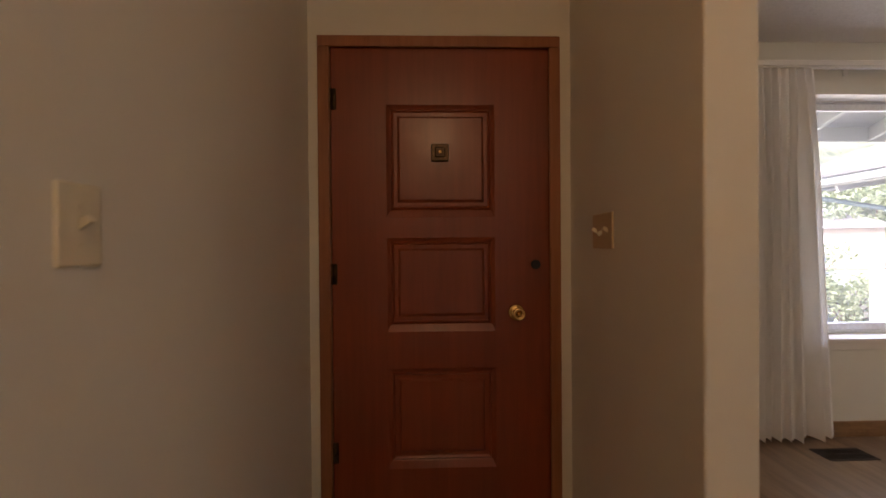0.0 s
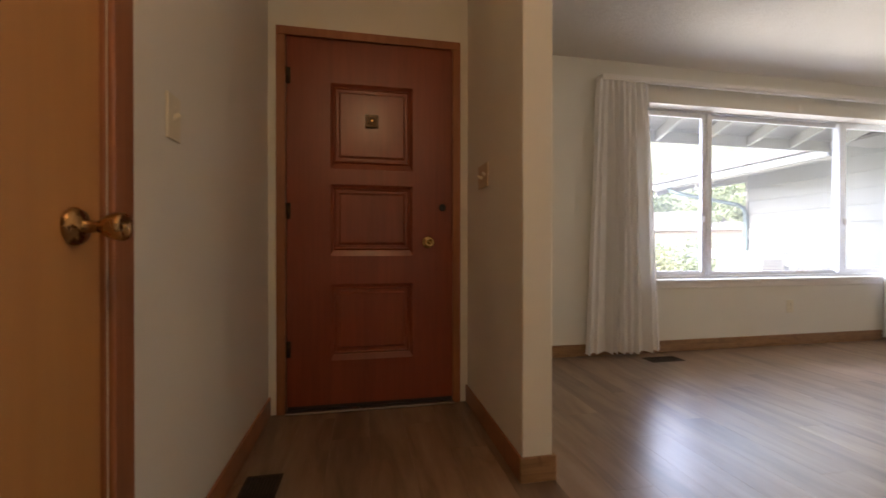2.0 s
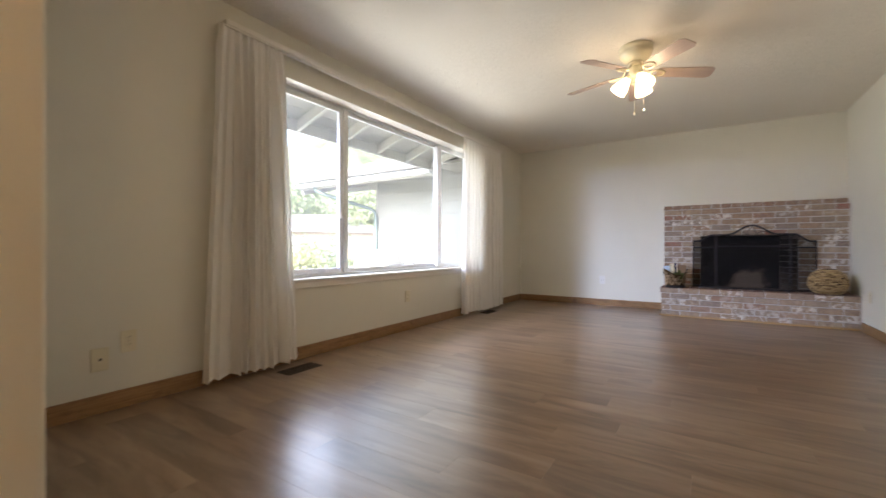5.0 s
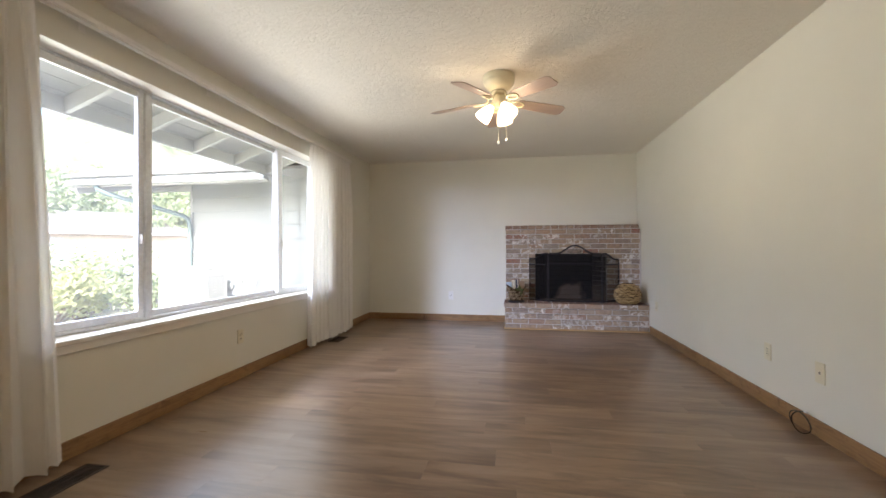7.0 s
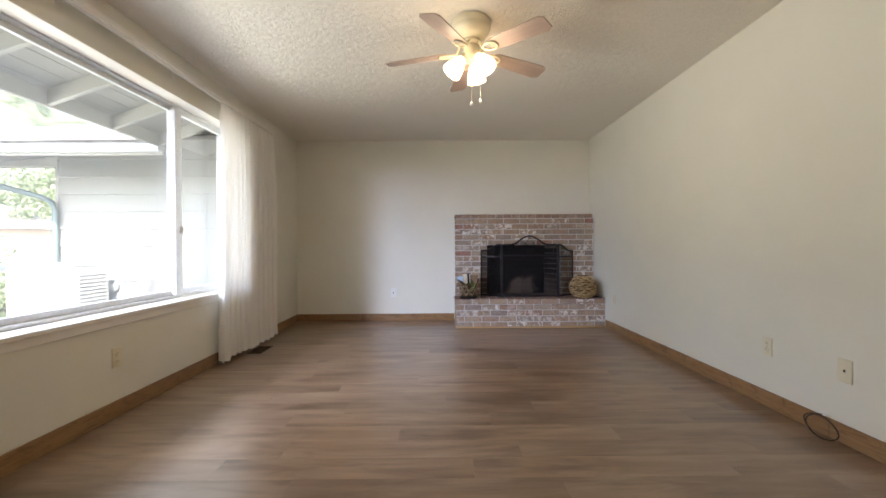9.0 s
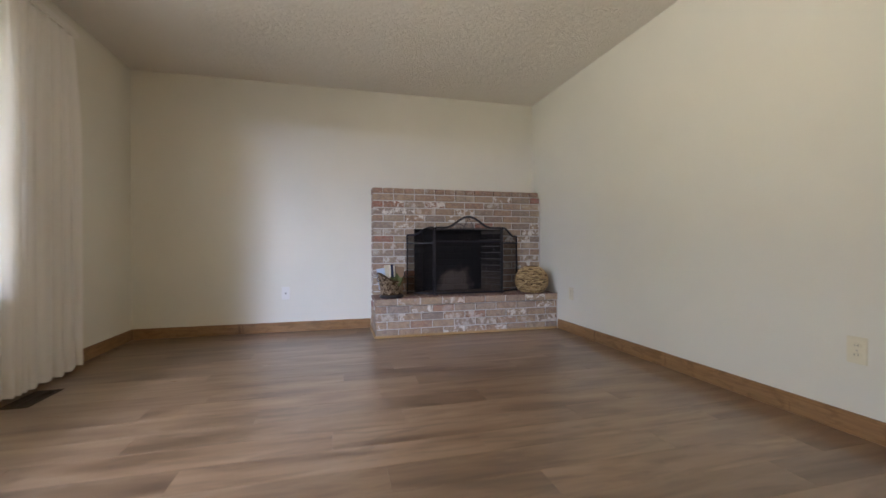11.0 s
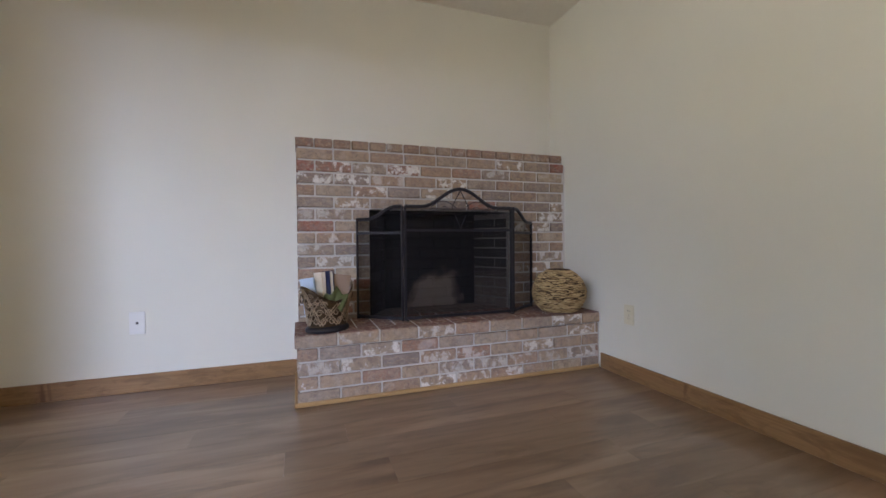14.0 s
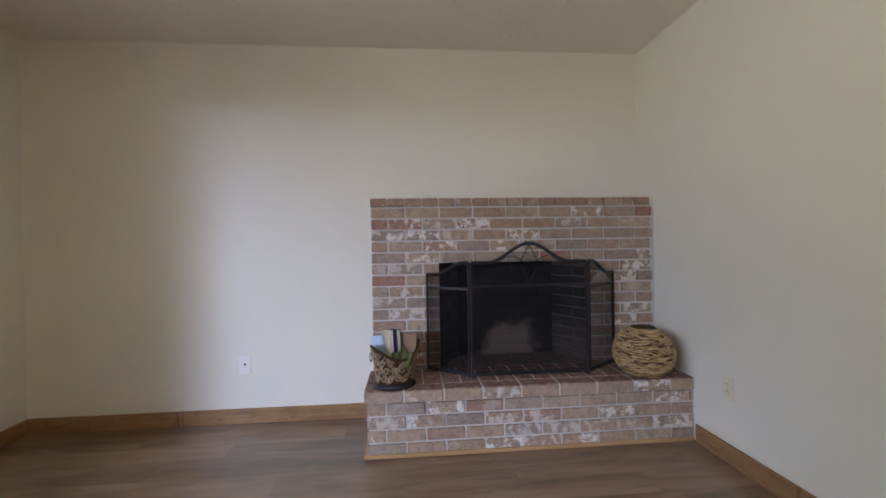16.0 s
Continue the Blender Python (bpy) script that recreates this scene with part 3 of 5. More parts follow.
part("lens", lathe(bmesh.new(), [(0.008, 0.012), (0.008, 0.019), (0.005, 0.021), (0, 0.0205)], 14, pose(0.472, 0, 1.632) @ Y_TO_ROOM), BRASS, peep, "brass viewer ring", True)
for z in (0.28, 1.06, 1.82):
    bm = lathe(bmesh.new(), [(0, 0), (0.005, 0.001), (0.005, 0.089), (0, 0.09)], 12, pose(-0.003, -0.004, z))
    box(bm, -0.001, 0.022, -0.003, 0.001, z, z + 0.09)
    part("hinge", bm, BRONZE, front_door, "dark aged bronze hinge", True)
part("door_sweep", block(0.004, 0.949, 0.006, 0.03, -0.022, 0.0), SLOT, front_door, "black rubber door sweep")
setting("threshold", block(0.062, 1.021, DY - 0.035, DY + 0.14, 0.001, 0.014, bevel=0.005, seg=2), STEEL, "worn metal door threshold", "threshold")

# ---------------------------------------------------------------- closet door
closet_door = setting("door_2", block(WX - 0.045, WX - 0.008, -0.083, 0.752, 0.012, 2.115, bevel=0.002), CLOSET_WOOD, "closed golden birch flush closet door", "door")
for nm, bm in casing("casing", -0.163, 0.835, 2.195, 0.075, WX, 0.014, CASING_WOOD, "x", 1):
    setting("trim", bm, CASING_WOOD, "reddish stained closet door casing", "trim")
bm = block(WX - 0.118, WX - 0.002, -0.09, -0.085, 0, 2.13)
box(bm, WX - 0.118, WX - 0.002, 0.755, 0.762, 0, 2.13)
box(bm, WX - 0.118, WX - 0.002, -0.085, 0.755, 2.118, 2.13)
setting("trim", bm, CASING_WOOD, "reddish stained closet door jamb", "trim")
knob(closet_door, (WX - 0.008, 0.677, 0.974), pose(0, 0, 0, 0, 90), ANTIQUE, 0.085, "antique brass knob")

# ---------------------------------------------------------------- window
window = setting("window_1", block(WIN[0], WIN[1], 3.168, 3.205, WIN[2], WIN[2] + 0.022), ALUM, "wide aluminium window with a fixed middle pane and two sliding sashes", "window")


def frame_rect(name, x0, x1, z0, z1, w, y0, y1, parent, mat, bevel=0.003):
    bm = block(x0, x0 + w, y0, y1, z0, z1, bevel=bevel)
    box(bm, x1 - w, x1, y0, y1, z0, z1, bevel=bevel)
    box(bm, x0 + w, x1 - w, y0 + 0.001, y1 - 0.001, z0, z0 + w, bevel=bevel)
    box(bm, x0 + w, x1 - w, y0 + 0.001, y1 - 0.001, z1 - w, z1, bevel=bevel)
    return part(name, bm, mat, parent)


frame_rect("window_frame", WIN[0], WIN[1], WIN[2] + 0.001, WIN[3], 0.022, 3.13, 3.21, window, ALUM)
for a, b in ((WIN[0] + 0.022, 3.70), (5.345, WIN[1] - 0.022)):
    sash = frame_rect("sash", a, b, WIN[2] + 0.024, WIN[3] - 0.024, 0.046, 3.136, 3.168, window, ALUM)
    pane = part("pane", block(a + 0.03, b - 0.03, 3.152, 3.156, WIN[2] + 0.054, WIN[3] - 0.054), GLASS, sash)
    pane.visible_shadow = False
    part("latch", block((b - 0.032) if b < 4 else (a + 0.012), (b - 0.012) if b < 4 else (a + 0.034), 3.118, 3.138, 1.17, 1.235, bevel=0.003), PLATE_WHITE, sash)
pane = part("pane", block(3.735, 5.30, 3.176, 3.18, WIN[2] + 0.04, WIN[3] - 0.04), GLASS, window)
pane.visible_shadow = False
frame_rect("fixed_frame", 3.70, 5.335, WIN[2] + 0.024, WIN[3] - 0.024, 0.036, 3.169, 3.2, window, ALUM)
for x in (3.702, 5.288):
    part("mullion", block(x, x + 0.054, 3.124, 3.168, WIN[2] + 0.024, WIN[3] - 0.024, bevel=0.004), ALUM, window)
# painted stool, apron and head lining of the opening
part("window_sill", block(WIN[0] - 0.05, WIN[1] + 0.05, NY - 0.03, 3.129, WIN[2] - 0.026, WIN[2] + 0.001, bevel=0.005, seg=2), TRIM_WHITE, window, "white painted sill board")
part("apron", block(WIN[0] - 0.03, WIN[1] + 0.03, NY - 0.014, NY, WIN[2] - 0.075, WIN[2] - 0.026, bevel=0.003), TRIM_WHITE, window, "white painted apron")

part("head_lining", block(WIN[0] + 0.002, WIN[1] - 0.002, NY - 0.004, 3.129, WIN[3] - 0.012, WIN[3] - 0.001, bevel=0.002), TRIM_WHITE, window, "white painted head lining")

# ---------------------------------------------------------------- curtain rod and curtains
rod = thing("curtain_rod", "white traverse curtain rod with returns to the wall", "curtain rod", (4.585, NY, 2.362))
rx = 2.135
bm = block(-rx, rx, -0.118, -0.108, -0.004, 0.03, bevel=0.003)
box(bm, -rx, rx, -0.108, -0.088, 0.018, 0.028)
box(bm, -rx, rx, -0.108, -0.088, -0.012, -0.004)
for s in (-1, 1):
    box(bm, min(s * rx, s * (rx - 0.01)), max(s * rx, s * (rx - 0.01)), -0.108, 0.0, -0.010, 0.028)
part("rail", bm, TRIM_WHITE, rod)
part("rear_rail", block(-rx + 0.02, rx - 0.02, -0.072, -0.058, -0.004, 0.018, bevel=0.003), TRIM_WHITE, rod)
for x in (-1.4, -0.45, 0.5, 1.45):
    bm = block(x - 0.012, x + 0.012, -0.108, 0.0, 0.028, 0.034)
    box(bm, x - 0.016, x + 0.016, -0.004, 0.0, -0.02, 0.05)
    part("bracket", bm, TRIM_WHITE, rod)
for x in (-1.15, -0.6, -0.1, 0.35, 0.8):
    part("carrier", block(x - 0.008, x + 0.008, -0.104, -0.09, -0.022, -0.005, bevel=0.002), PLATE_WHITE, rod)


def curtain(label, x, top, bottom, folds, seed, flare=0.0, depth_of=0.03):
    """A pleated sheer hung from the rail; top and bottom are (x0, x1) measured from x."""
    rnd = random.Random(seed)
    th = thing("curtain", label, "curtain", (x, NY - 0.085, 0.0), "sheer curtains at the window")
    z0, z1 = 0.032, 2.352
    nu, nv = folds * 16, 34
    p = [rnd.uniform(0, 2 * math.pi) for _ in range(8)]

    def sheet(za, zb, rows, amp0):
        bm = bmesh.new()
        grid = []
        for j in range(rows + 1):
            v = za + (zb - za) * j / rows
            s = max(0.0, (z1 - v) / (z1 - z0))
            ease = s ** 0.8
            a, b = top[0] + (bottom[0] - top[0]) * ease, top[1] + (bottom[1] - top[1]) * (ease if flare == 0 else ease ** flare)
            loose = min(1.0, s * 3.5)
            row = []
            for i in range(nu + 1):
                u = i / nu
                w = u + loose * (0.030 * math.sin(2 * math.pi * 1.6 * u + p[0]) + 0.016 * math.sin(2 * math.pi * 3.7 * u + p[1] + 0.7 * s))
                f = 2 * math.pi * folds * w
                swell = 0.75 + 0.35 * math.sin(2 * math.pi * 2.3 * u + p[2] + 0.5 * s)
                main = 2 * abs(math.sin(0.5 * f + 0.2 * math.sin(f + p[3]))) ** 0.7 - 1
                second = 0.20 * loose * math.sin(0.57 * f + p[4] + 1.1 * s) + 0.10 * loose * math.sin(1.83 * f + p[5] + 1.6 * s)
                pinch = 1.0 if loose >= 1 else 0.55 + 0.45 * loose
                depth = amp0 * pinch * swell * (main + second)
                sag = 0.010 * math.sin(2 * math.pi * 1.1 * u + p[6]) * s ** 3 + 0.006 * s ** 6 * math.cos(f)
                row.append(bm.verts.new((a + (b - a) * u + 0.010 * loose * math.cos(f + p[7]), -depth + 0.004 * s, v + sag)))
            grid.append(row)
        for A, B in zip(grid, grid[1:]):
            for i in range(nu):
                bm.faces.new([A[i], A[i + 1], B[i + 1], B[i]])
        return bm

    part("fabric", sheet(z0, z1 - 0.09, nv, depth_of), SHEER, th, "", True)
    part("heading", sheet(z1 - 0.0905, z1 + 0.012, 5, depth_of * 0.8), SHEER, th, "gathered curtain heading", True)
    part("hem", sheet(z0 - 0.001, z0 + 0.07, 3, depth_of + 0.0015), SHEER, th, "doubled hem", True)
    return th


curtain("gathered ivory sheer curtain hanging at the window", 2.66, (-0.238, 0.238), (-0.345, 0.37), 9, 3, flare=1.1, depth_of=0.043)
curtain("ivory sheer curtain drawn over the window's far side", 6.17, (-0.56, 0.56), (-0.62, 0.58), 13, 8, depth_of=0.036)


# ---------------------------------------------------------------- wall plates and registers
def plate(name, label, at, turn, w, h, kind, mat=None):
    """A wall plate built facing -y and turned onto its wall."""
    mat = mat or PLATE
    th = thing(name, label, "wall switch" if "switch" in name else "wall outlet", at, "", turn)
    part("cover", block(-w / 2, w / 2, -0.007, 0.0, -h / 2, h / 2, bevel=0.003, seg=2), mat, th)
    if kind == "duplex":
        for z in (-0.021, 0.021):
            bm = lathe(bmesh.new(), [(0.0175, 0.004), (0.0175, 0.0085), (0.016, 0.0095), (0, 0.0095)], 20, pose(0, 0, z) @ Y_TO_ROOM, 1.0, 0.84)
            sock = part("socket", bm, mat, th, "", True)
            for x in (-0.006, 0.006):
                part("slot", block(x - 0.001, x + 0.001, -0.0100, -0.0088, z - 0.002, z + 0.007), SLOT, sock)
        part("screw", lathe(bmesh.new(), [(0.003, 0.006), (0.003, 0.0082), (0, 0.0085)], 10, Y_TO_ROOM), STEEL, th)
    elif kind == "jack":
        part("jack", block(-0.006, 0.006, -0.0085, -0.006, -0.007, 0.007, bevel=0.001), SLOT, th)
        for z in (-0.042, 0.042):
            part("screw", lathe(bmesh.new(), [(0.003, 0.006), (0.003, 0.0082), (0, 0.0085)], 10, pose(0, 0, z) @ Y_TO_ROOM), mat, th)
    elif kind.startswith("toggle"):
        n = int(kind[-1])
        for k in range(n):
            x = (k - (n - 1) / 2) * 0.046
            bm = bmesh.new()
            bar(bm, (x, -0.004, -0.002), (x, -0.022, 0.010 if k != 1 else -0.012), 0.009, 0.012)
            part("toggle", bm, PLATE, th, "ivory toggle" if n > 1 else "")
            part("toggle_slot", block(x - 0.0055, x + 0.0055, -0.0074, -0.006, -0.011, 0.011), mat, th)
            for z in (-0.03, 0.03):
                part("screw", lathe(bmesh.new(), [(0.003, 0.006), (0.003, 0.0082), (0, 0.0085)], 10, pose(x, 0, z) @ Y_TO_ROOM), mat, th)
    return th


plate("light_switch", "ivory single toggle switch on the entry wall", (WX, 1.05, 1.293), 90, 0.078, 0.125, "toggle1")
plate("light_switch", "bronzed triple toggle switch on the partition", (PX0, 1.858, 1.308), -90, 0.165, 0.125, "toggle3", PLATE_BRONZE)
plate("cable_outlet", "ivory cable plate low on the window wall", (1.825, NY, 0.29), 0, 0.078, 0.125, "jack", PLATE)
plate("power_outlet", "ivory duplex outlet low on the window wall", (1.955, NY, 0.367), 0, 0.076, 0.122, "duplex", PLATE)
plate("power_outlet", "cream duplex outlet under the window", (4.51, NY, 0.37), 0, 0.076, 0.122, "duplex", PLATE)
plate("power_outlet", "ivory duplex outlet on the long wall", (4.58, SY, 0.39), 180, 0.076, 0.122, "duplex")
plate("cable_outlet", "ivory cable plate on the long wall", (4.073, SY, 0.385), 180, 0.078, 0.125, "jack")
plate("power_outlet", "ivory duplex outlet near the hearth", (6.903, SY, 0.395), 180, 0.076, 0.122, "duplex")
plate("phone_outlet", "white phone plate on the chimney wall", (EX, 1.633, 0.40), -90, 0.078, 0.13, "jack", PLATE_WHITE)


def register(label, at, w, d, turn=0):
    th = thing("floor_register", label, "floor vent", at, "floor registers", turn)
    bm = block(-w / 2, w / 2, -d / 2, -d / 2 + 0.014, 0, 0.005, bevel=0.0015)
    box(bm, -w / 2, w / 2, d / 2 - 0.014, d / 2, 0, 0.005, bevel=0.0015)
    box(bm, -w / 2, -w / 2 + 0.014, -d / 2 + 0.014, d / 2 - 0.014, 0, 0.005, bevel=0.0015)
    box(bm, w / 2 - 0.014, w / 2, -d / 2 + 0.014, d / 2 - 0.014, 0, 0.005, bevel=0.0015)
    part("rim", bm, VENT, th)
    part("duct", block(-w / 2 + 0.012, w / 2 - 0.012, -d / 2 + 0.012, d / 2 - 0.012, 0.0003, 0.001), SLOT, th, "black plate painting the shade in the duct opening")
    n = int((w - 0.03) / 0.013)
    for i in range(n):
        x = -w / 2 + 0.02 + i * 0.013
        part("slat", block(x, x + 0.004, -d / 2 + 0.014, d / 2 - 0.014, 0.001, 0.0042), VENT, th)
    part("cross_bar", block(-w / 2 + 0.014, w / 2 - 0.014, -0.004, 0.004, 0.0042, 0.0052), VENT, th)
    return th


register("brown steel floor register below the gathered curtain", (2.94, 2.775, 0.0), 0.30, 0.14)
register("brown steel floor register below the drawn curtain", (6.13, 2.82, 0.0), 0.30, 0.14)
register("brown steel floor register in the entry", (0.095, 1.43, 0.0), 0.14, 0.28)

# coiled cable by the south wall
cord = thing("coax_cable", "loop of black cable lying against the baseboard", "cable", (4.16, SY + 0.03, 0.0))
pts = []
for i in range(60):
    a = i / 59 * 2 * math.pi * 1.35 - 0.9
    r = 0.105 + 0.008 * math.sin(2.3 * a)
    pts.append((-0.02 + r * math.cos(a), 0.035 + 0.02 * math.sin(a * 0.7) - 0.018 * math.sin(a), 0.064 + 0.056 * math.sin(a)))
part("cord", tube(bmesh.new(), pts, 0.0035, 8), CABLE, cord, "", True)
part("plug", tube(bmesh.new(), [pts[-1], Vector(pts[-1]) + 0.012 * (Vector(pts[-1]) - Vector(pts[-2])).normalized(), Vector(pts[-1]) + 0.026 * (Vector(pts[-1]) - Vector(pts[-2])).normalized()], 0.0055, 8), ALUM, cord, "metal cable plug", True)

# ---------------------------------------------------------------- fireplace
FX, HX, HZ = 7.538, 7.165, 0.372
FY0, FY1, FZ = -1.134, 0.757, 1.49
HY0, HY1 = SY, 0.765
fire = thing("brick_fireplace", "tumbled brown brick fireplace with a raised hearth", "fireplace", (7.4, -0.38, 0.0))


def set_in(ob):
    ob.matrix_parent_inverse = Matrix.Translation((-7.4, 0.38, 0.0))
    return ob


MJ = 0.010
for span in ((FX + MJ, EX - 0.001, FY0 + 0.001, FB[0], HZ - 0.02, FZ - 0.004), (FX + MJ, EX - 0.001, FB[1], FY1 - MJ, HZ - 0.02, FZ - 0.004), (FX + MJ, EX - 0.001, FB[0], FB[1], FB[3] + 0.004, FZ - 0.004),
             (HX + MJ, FX + 0.02, HY0 + 0.001, HY1 - MJ, 0.0, HZ - 0.0005), (FX + 0.02, EX - 0.001, HY0 + 0.001, HY1 - MJ, 0.0, HZ - 0.021), (HX - 0.006, HX + MJ, HY0 + 0.001, HY1 + 0.004, HZ - 0.062, HZ - 0.001), (FX + MJ, EX - 0.001, FY0 - 0.028, FY0 + 0.001, HZ - 0.02, FZ - 0.07)):
    set_in(part("mortar", block(*span), MORTAR, fire, "grey mortar"))
# firebox with splayed sides behind the opening
BX, BY0, BY1 = 7.862, -0.538, 0.160    # back plane and its two corners
SX = FX + 0.04
bm = block(SX + 0.06, BX + 0.09, FB[0] + 0.001, FB[1] - 0.001, FB[3] - 0.001, FB[3] + 0.1)
box(bm, HX + 0.39, BX + 0.09, FB[0] + 0.001, FB[1] - 0.001, HZ - 0.069, HZ - 0.008)
box(bm, BX + 0.022, BX + 0.09, FB[0] + 0.002, FB[1] - 0.002, HZ - 0.008, FB[3] - 0.001)
set_in(part("firebox_shell", bm, SOOT_MORTAR, fire, "sooty firebox"))
for y0, y1 in ((FB[0] + 0.002, BY0), (FB[1] - 0.002, BY1)):
    bm = bmesh.new()
    out = -0.09 if y0 < y1 else 0.09
    vs = [bm.verts.new((x, y, z)) for z in (HZ - 0.008, FB[3] - 0.002) for x, y in ((SX, y0), (BX + 0.03, y1), (BX + 0.03, y1 + out), (SX + 0.06, y0))]
    for q in ((0, 1, 2, 3), (7, 6, 5, 4), (0, 4, 5, 1), (1, 5, 6, 2), (2, 6, 7, 3), (3, 7, 4, 0)):
        bm.faces.new([vs[k] for k in q])
    set_in(part("firebox_cheek", bm, FIRE_MORTAR if y0 < y1 else SOOT_MORTAR, fire, "splayed mortar cheek of the firebox"))
set_in(part("firebox_back", block(BX + 0.004, BX + 0.022, BY0 - 0.02, BY1 + 0.02, HZ - 0.008, FB[3] - 0.002), FIRE_BACK, fire, "soot-blackened back with a paler burnt patch"))

brick_meshes = {}


def brick(name, mat, cx, cy, cz, sx, sy, sz, parent=fire, bev=0.004):
    key = (round(sx, 3), round(sy, 3), round(sz, 3), mat.name)
    if key not in brick_meshes:
        bm = block(-sx / 2, sx / 2, -sy / 2, sy / 2, -sz / 2, sz / 2, bevel=bev)
        brick_meshes[key] = finish(name, bm, mat)
    ob = new(name, brick_meshes[key])
    ob.parent = parent
    ob.matrix_parent_inverse = Matrix.Translation((-7.4, 0.38, 0.0))
    ob.location = (cx, cy, cz)
    return ob


rnd = random.Random(11)
J, P, L, H = 0.011, 0.0733, 0.2235, 0.062   # joint, course pitch, length pitch, brick height
TOPC = FZ - 0.057
# header course on top
y = FY1 + 0.004
while y > FY0 + 0.02:
    w = min(0.1115, y - (FY0 - 0.022))
    brick("brick", CAP_BRICK, FX + 0.0935 + rnd.uniform(-0.002, 0.002), y - (w - 0.009) / 2, FZ - 0.026, 0.205, w - 0.009, 0.052)
    y -= w
# running bond below it
for row in range(15):
    zc = TOPC - row * P - H / 2 - 0.006
    h = H
    if zc - h / 2 < HZ:
        h = zc + h / 2 - HZ - 0.002
        zc = HZ + 0.002 + h / 2
        if h < 0.02:
            break
    y = FY1
    first = row % 2 == 1
    while y > FY0 + 0.012:
        w = L / 2 if first else L
        first = False
        a, b = y, max(y - w, FY0 - 0.02)
        y = b
        spans = [(a, b + J)]
        if zc - h / 2 < FB[3] - 0.01:
            spans = []
            if a > FB[1]:
                spans.append((a, max(b + J, FB[1] - 0.0)))
            if b < FB[0]:
                spans.append((min(a, FB[0]), b + J))
        for s, e in spans:
            if s - e > 0.02:
                brick("brick", BRICK, FX + 0.05 + rnd.uniform(-0.004, 0.004), (s + e) / 2, zc, 0.10, s - e, h)
    # the return towards the wall
    brick("brick", BRICK, FX + 0.1115 + 0.048, FY1 - 0.05, zc, 0.096, 0.10, h)
# hearth front, four courses and a projecting rowlock
HP = (HZ - 0.068 - 0.004) / 4
for row in range(4):
    zc = 0.004 + row * HP + HP / 2
    y = HY1
    first = row % 2 == 1
    while y > HY0 + 0.02:
        w = L / 2 if first else L
        first = False
        a, b = y, max(y - w, HY0 + 0.002)
        y = b
        brick("brick", BRICK, HX + 0.05 + rnd.uniform(-0.002, 0.002), (a + b + J) / 2, zc, 0.10, a - b - J, HP - J)
    x = HX + 0.10 + J
    first = row % 2 == 0
    while x < EX - 0.03:
        w = min(L / 2 if first else L, EX - x)
        first = False
        brick("brick", BRICK, x + (w - J) / 2, HY1 - 0.05, zc, w - J, 0.10, HP - J)
        x += w
y = HY1 + 0.012
while y > HY0 + 0.02:
    w = min(L, y - HY0 - 0.002)
    brick("cap_brick", BRICK, HX + 0.035, y - (w - J) / 2, HZ - 0.033, 0.098, w - J, 0.062)
    brick("paver", PAVER, HX + 0.036, y - (w - J) / 2, HZ + 0.0005, 0.088, w - J, 0.007, bev=0.002)
    y -= w
x = HX + 0.095
for depth in (0.205, 0.09):
    y = HY1 + 0.012
    while y > HY0 + 0.02:
        w = min(0.1117, y - HY0 - 0.002)
        brick("paver", PAVER, x + (depth - 0.009) / 2, y - (w - 0.009) / 2, HZ - 0.0125, depth - 0.009, w - 0.009, 0.032, bev=0.003)
        y -= w
    x += depth
# fire brick lining of the sides, back and floor of the firebox
for row in range(9):
    zc = HZ + 0.028 + row * 0.0735
    for y0, y1, s in ((FB[0] + 0.002, BY0, 1), (FB[1] - 0.002, BY1, -1)):
        a, b = Vector((SX, y0, zc)), Vector((BX, y1, zc))
        d = (b - a).normalized()
        u = 0.02 if row % 2 else 0.02 - 0.11
        while u < (b - a).length - 0.03:
            lo, hi = max(u, 0.02), min(u + 0.21, (b - a).length - 0.012)
            if hi - lo > 0.03:
                p = a + d * (lo + hi) / 2 + Vector((-d.y, d.x, 0)) * (s * -0.010)
                ob = brick("fire_brick", FIREBRICK if s > 0 else BURNT_BRICK, *p, hi - lo, 0.03, 0.064)
                ob.rotation_euler = (0, 0, math.atan2(d.y, d.x))
            u += 0.22
    y = BY0 + (0.0 if row % 2 else -0.11)
    while y < BY1 - 0.02:
        lo, hi = max(y, BY0) + 0.005, min(y + 0.22, BY1) - 0.005
        if hi - lo > 0.03:
            brick("fire_brick", FIRE_BACK, BX + 0.008, (lo + hi) / 2, zc, 0.02, hi - lo, 0.064)
        y += 0.22
for i in range(4):
    for j in range(6):
        brick("fire_brick", FIREBRICK, 7.60 + i * 0.085, -0.61 + j * 0.17, HZ - 0.016, 0.077, 0.16, 0.03)
trim_round = bmesh.new()
box(trim_round, HX - 0.016, HX - 0.001, HY0 + 0.014, HY1 + 0.016, 0.0, 0.024, bevel=0.006, seg=2)
setting("trim", trim_round, wood("pale oak shoe", (0.36, 0.22, 0.09), (0.46, 0.30, 0.14), (60, 3, 60), 0.45), "pale oak shoe moulding along the hearth", "trim")
setting("trim", block(HX - 0.001, EX - 0.014, HY1 + 0.001, HY1 + 0.016, 0.0, 0.024, bevel=0.006, seg=2), bpy.data.materials["pale oak shoe"], "pale oak shoe moulding at the hearth's end", "trim")

# ---------------------------------------------------------------- fire screen
screen = thing("fire_screen", "black wrought iron three-fold fire screen on the hearth", "fire screen", (7.33, -0.218, HZ + 0.004))


def arch(u):
    """Rise of the top rail across the middle leaf, u from -1 to 1."""
    return 0.115 * 0.5 * (1 + math.cos(math.pi * min(1.0, abs(u) / 0.72)))


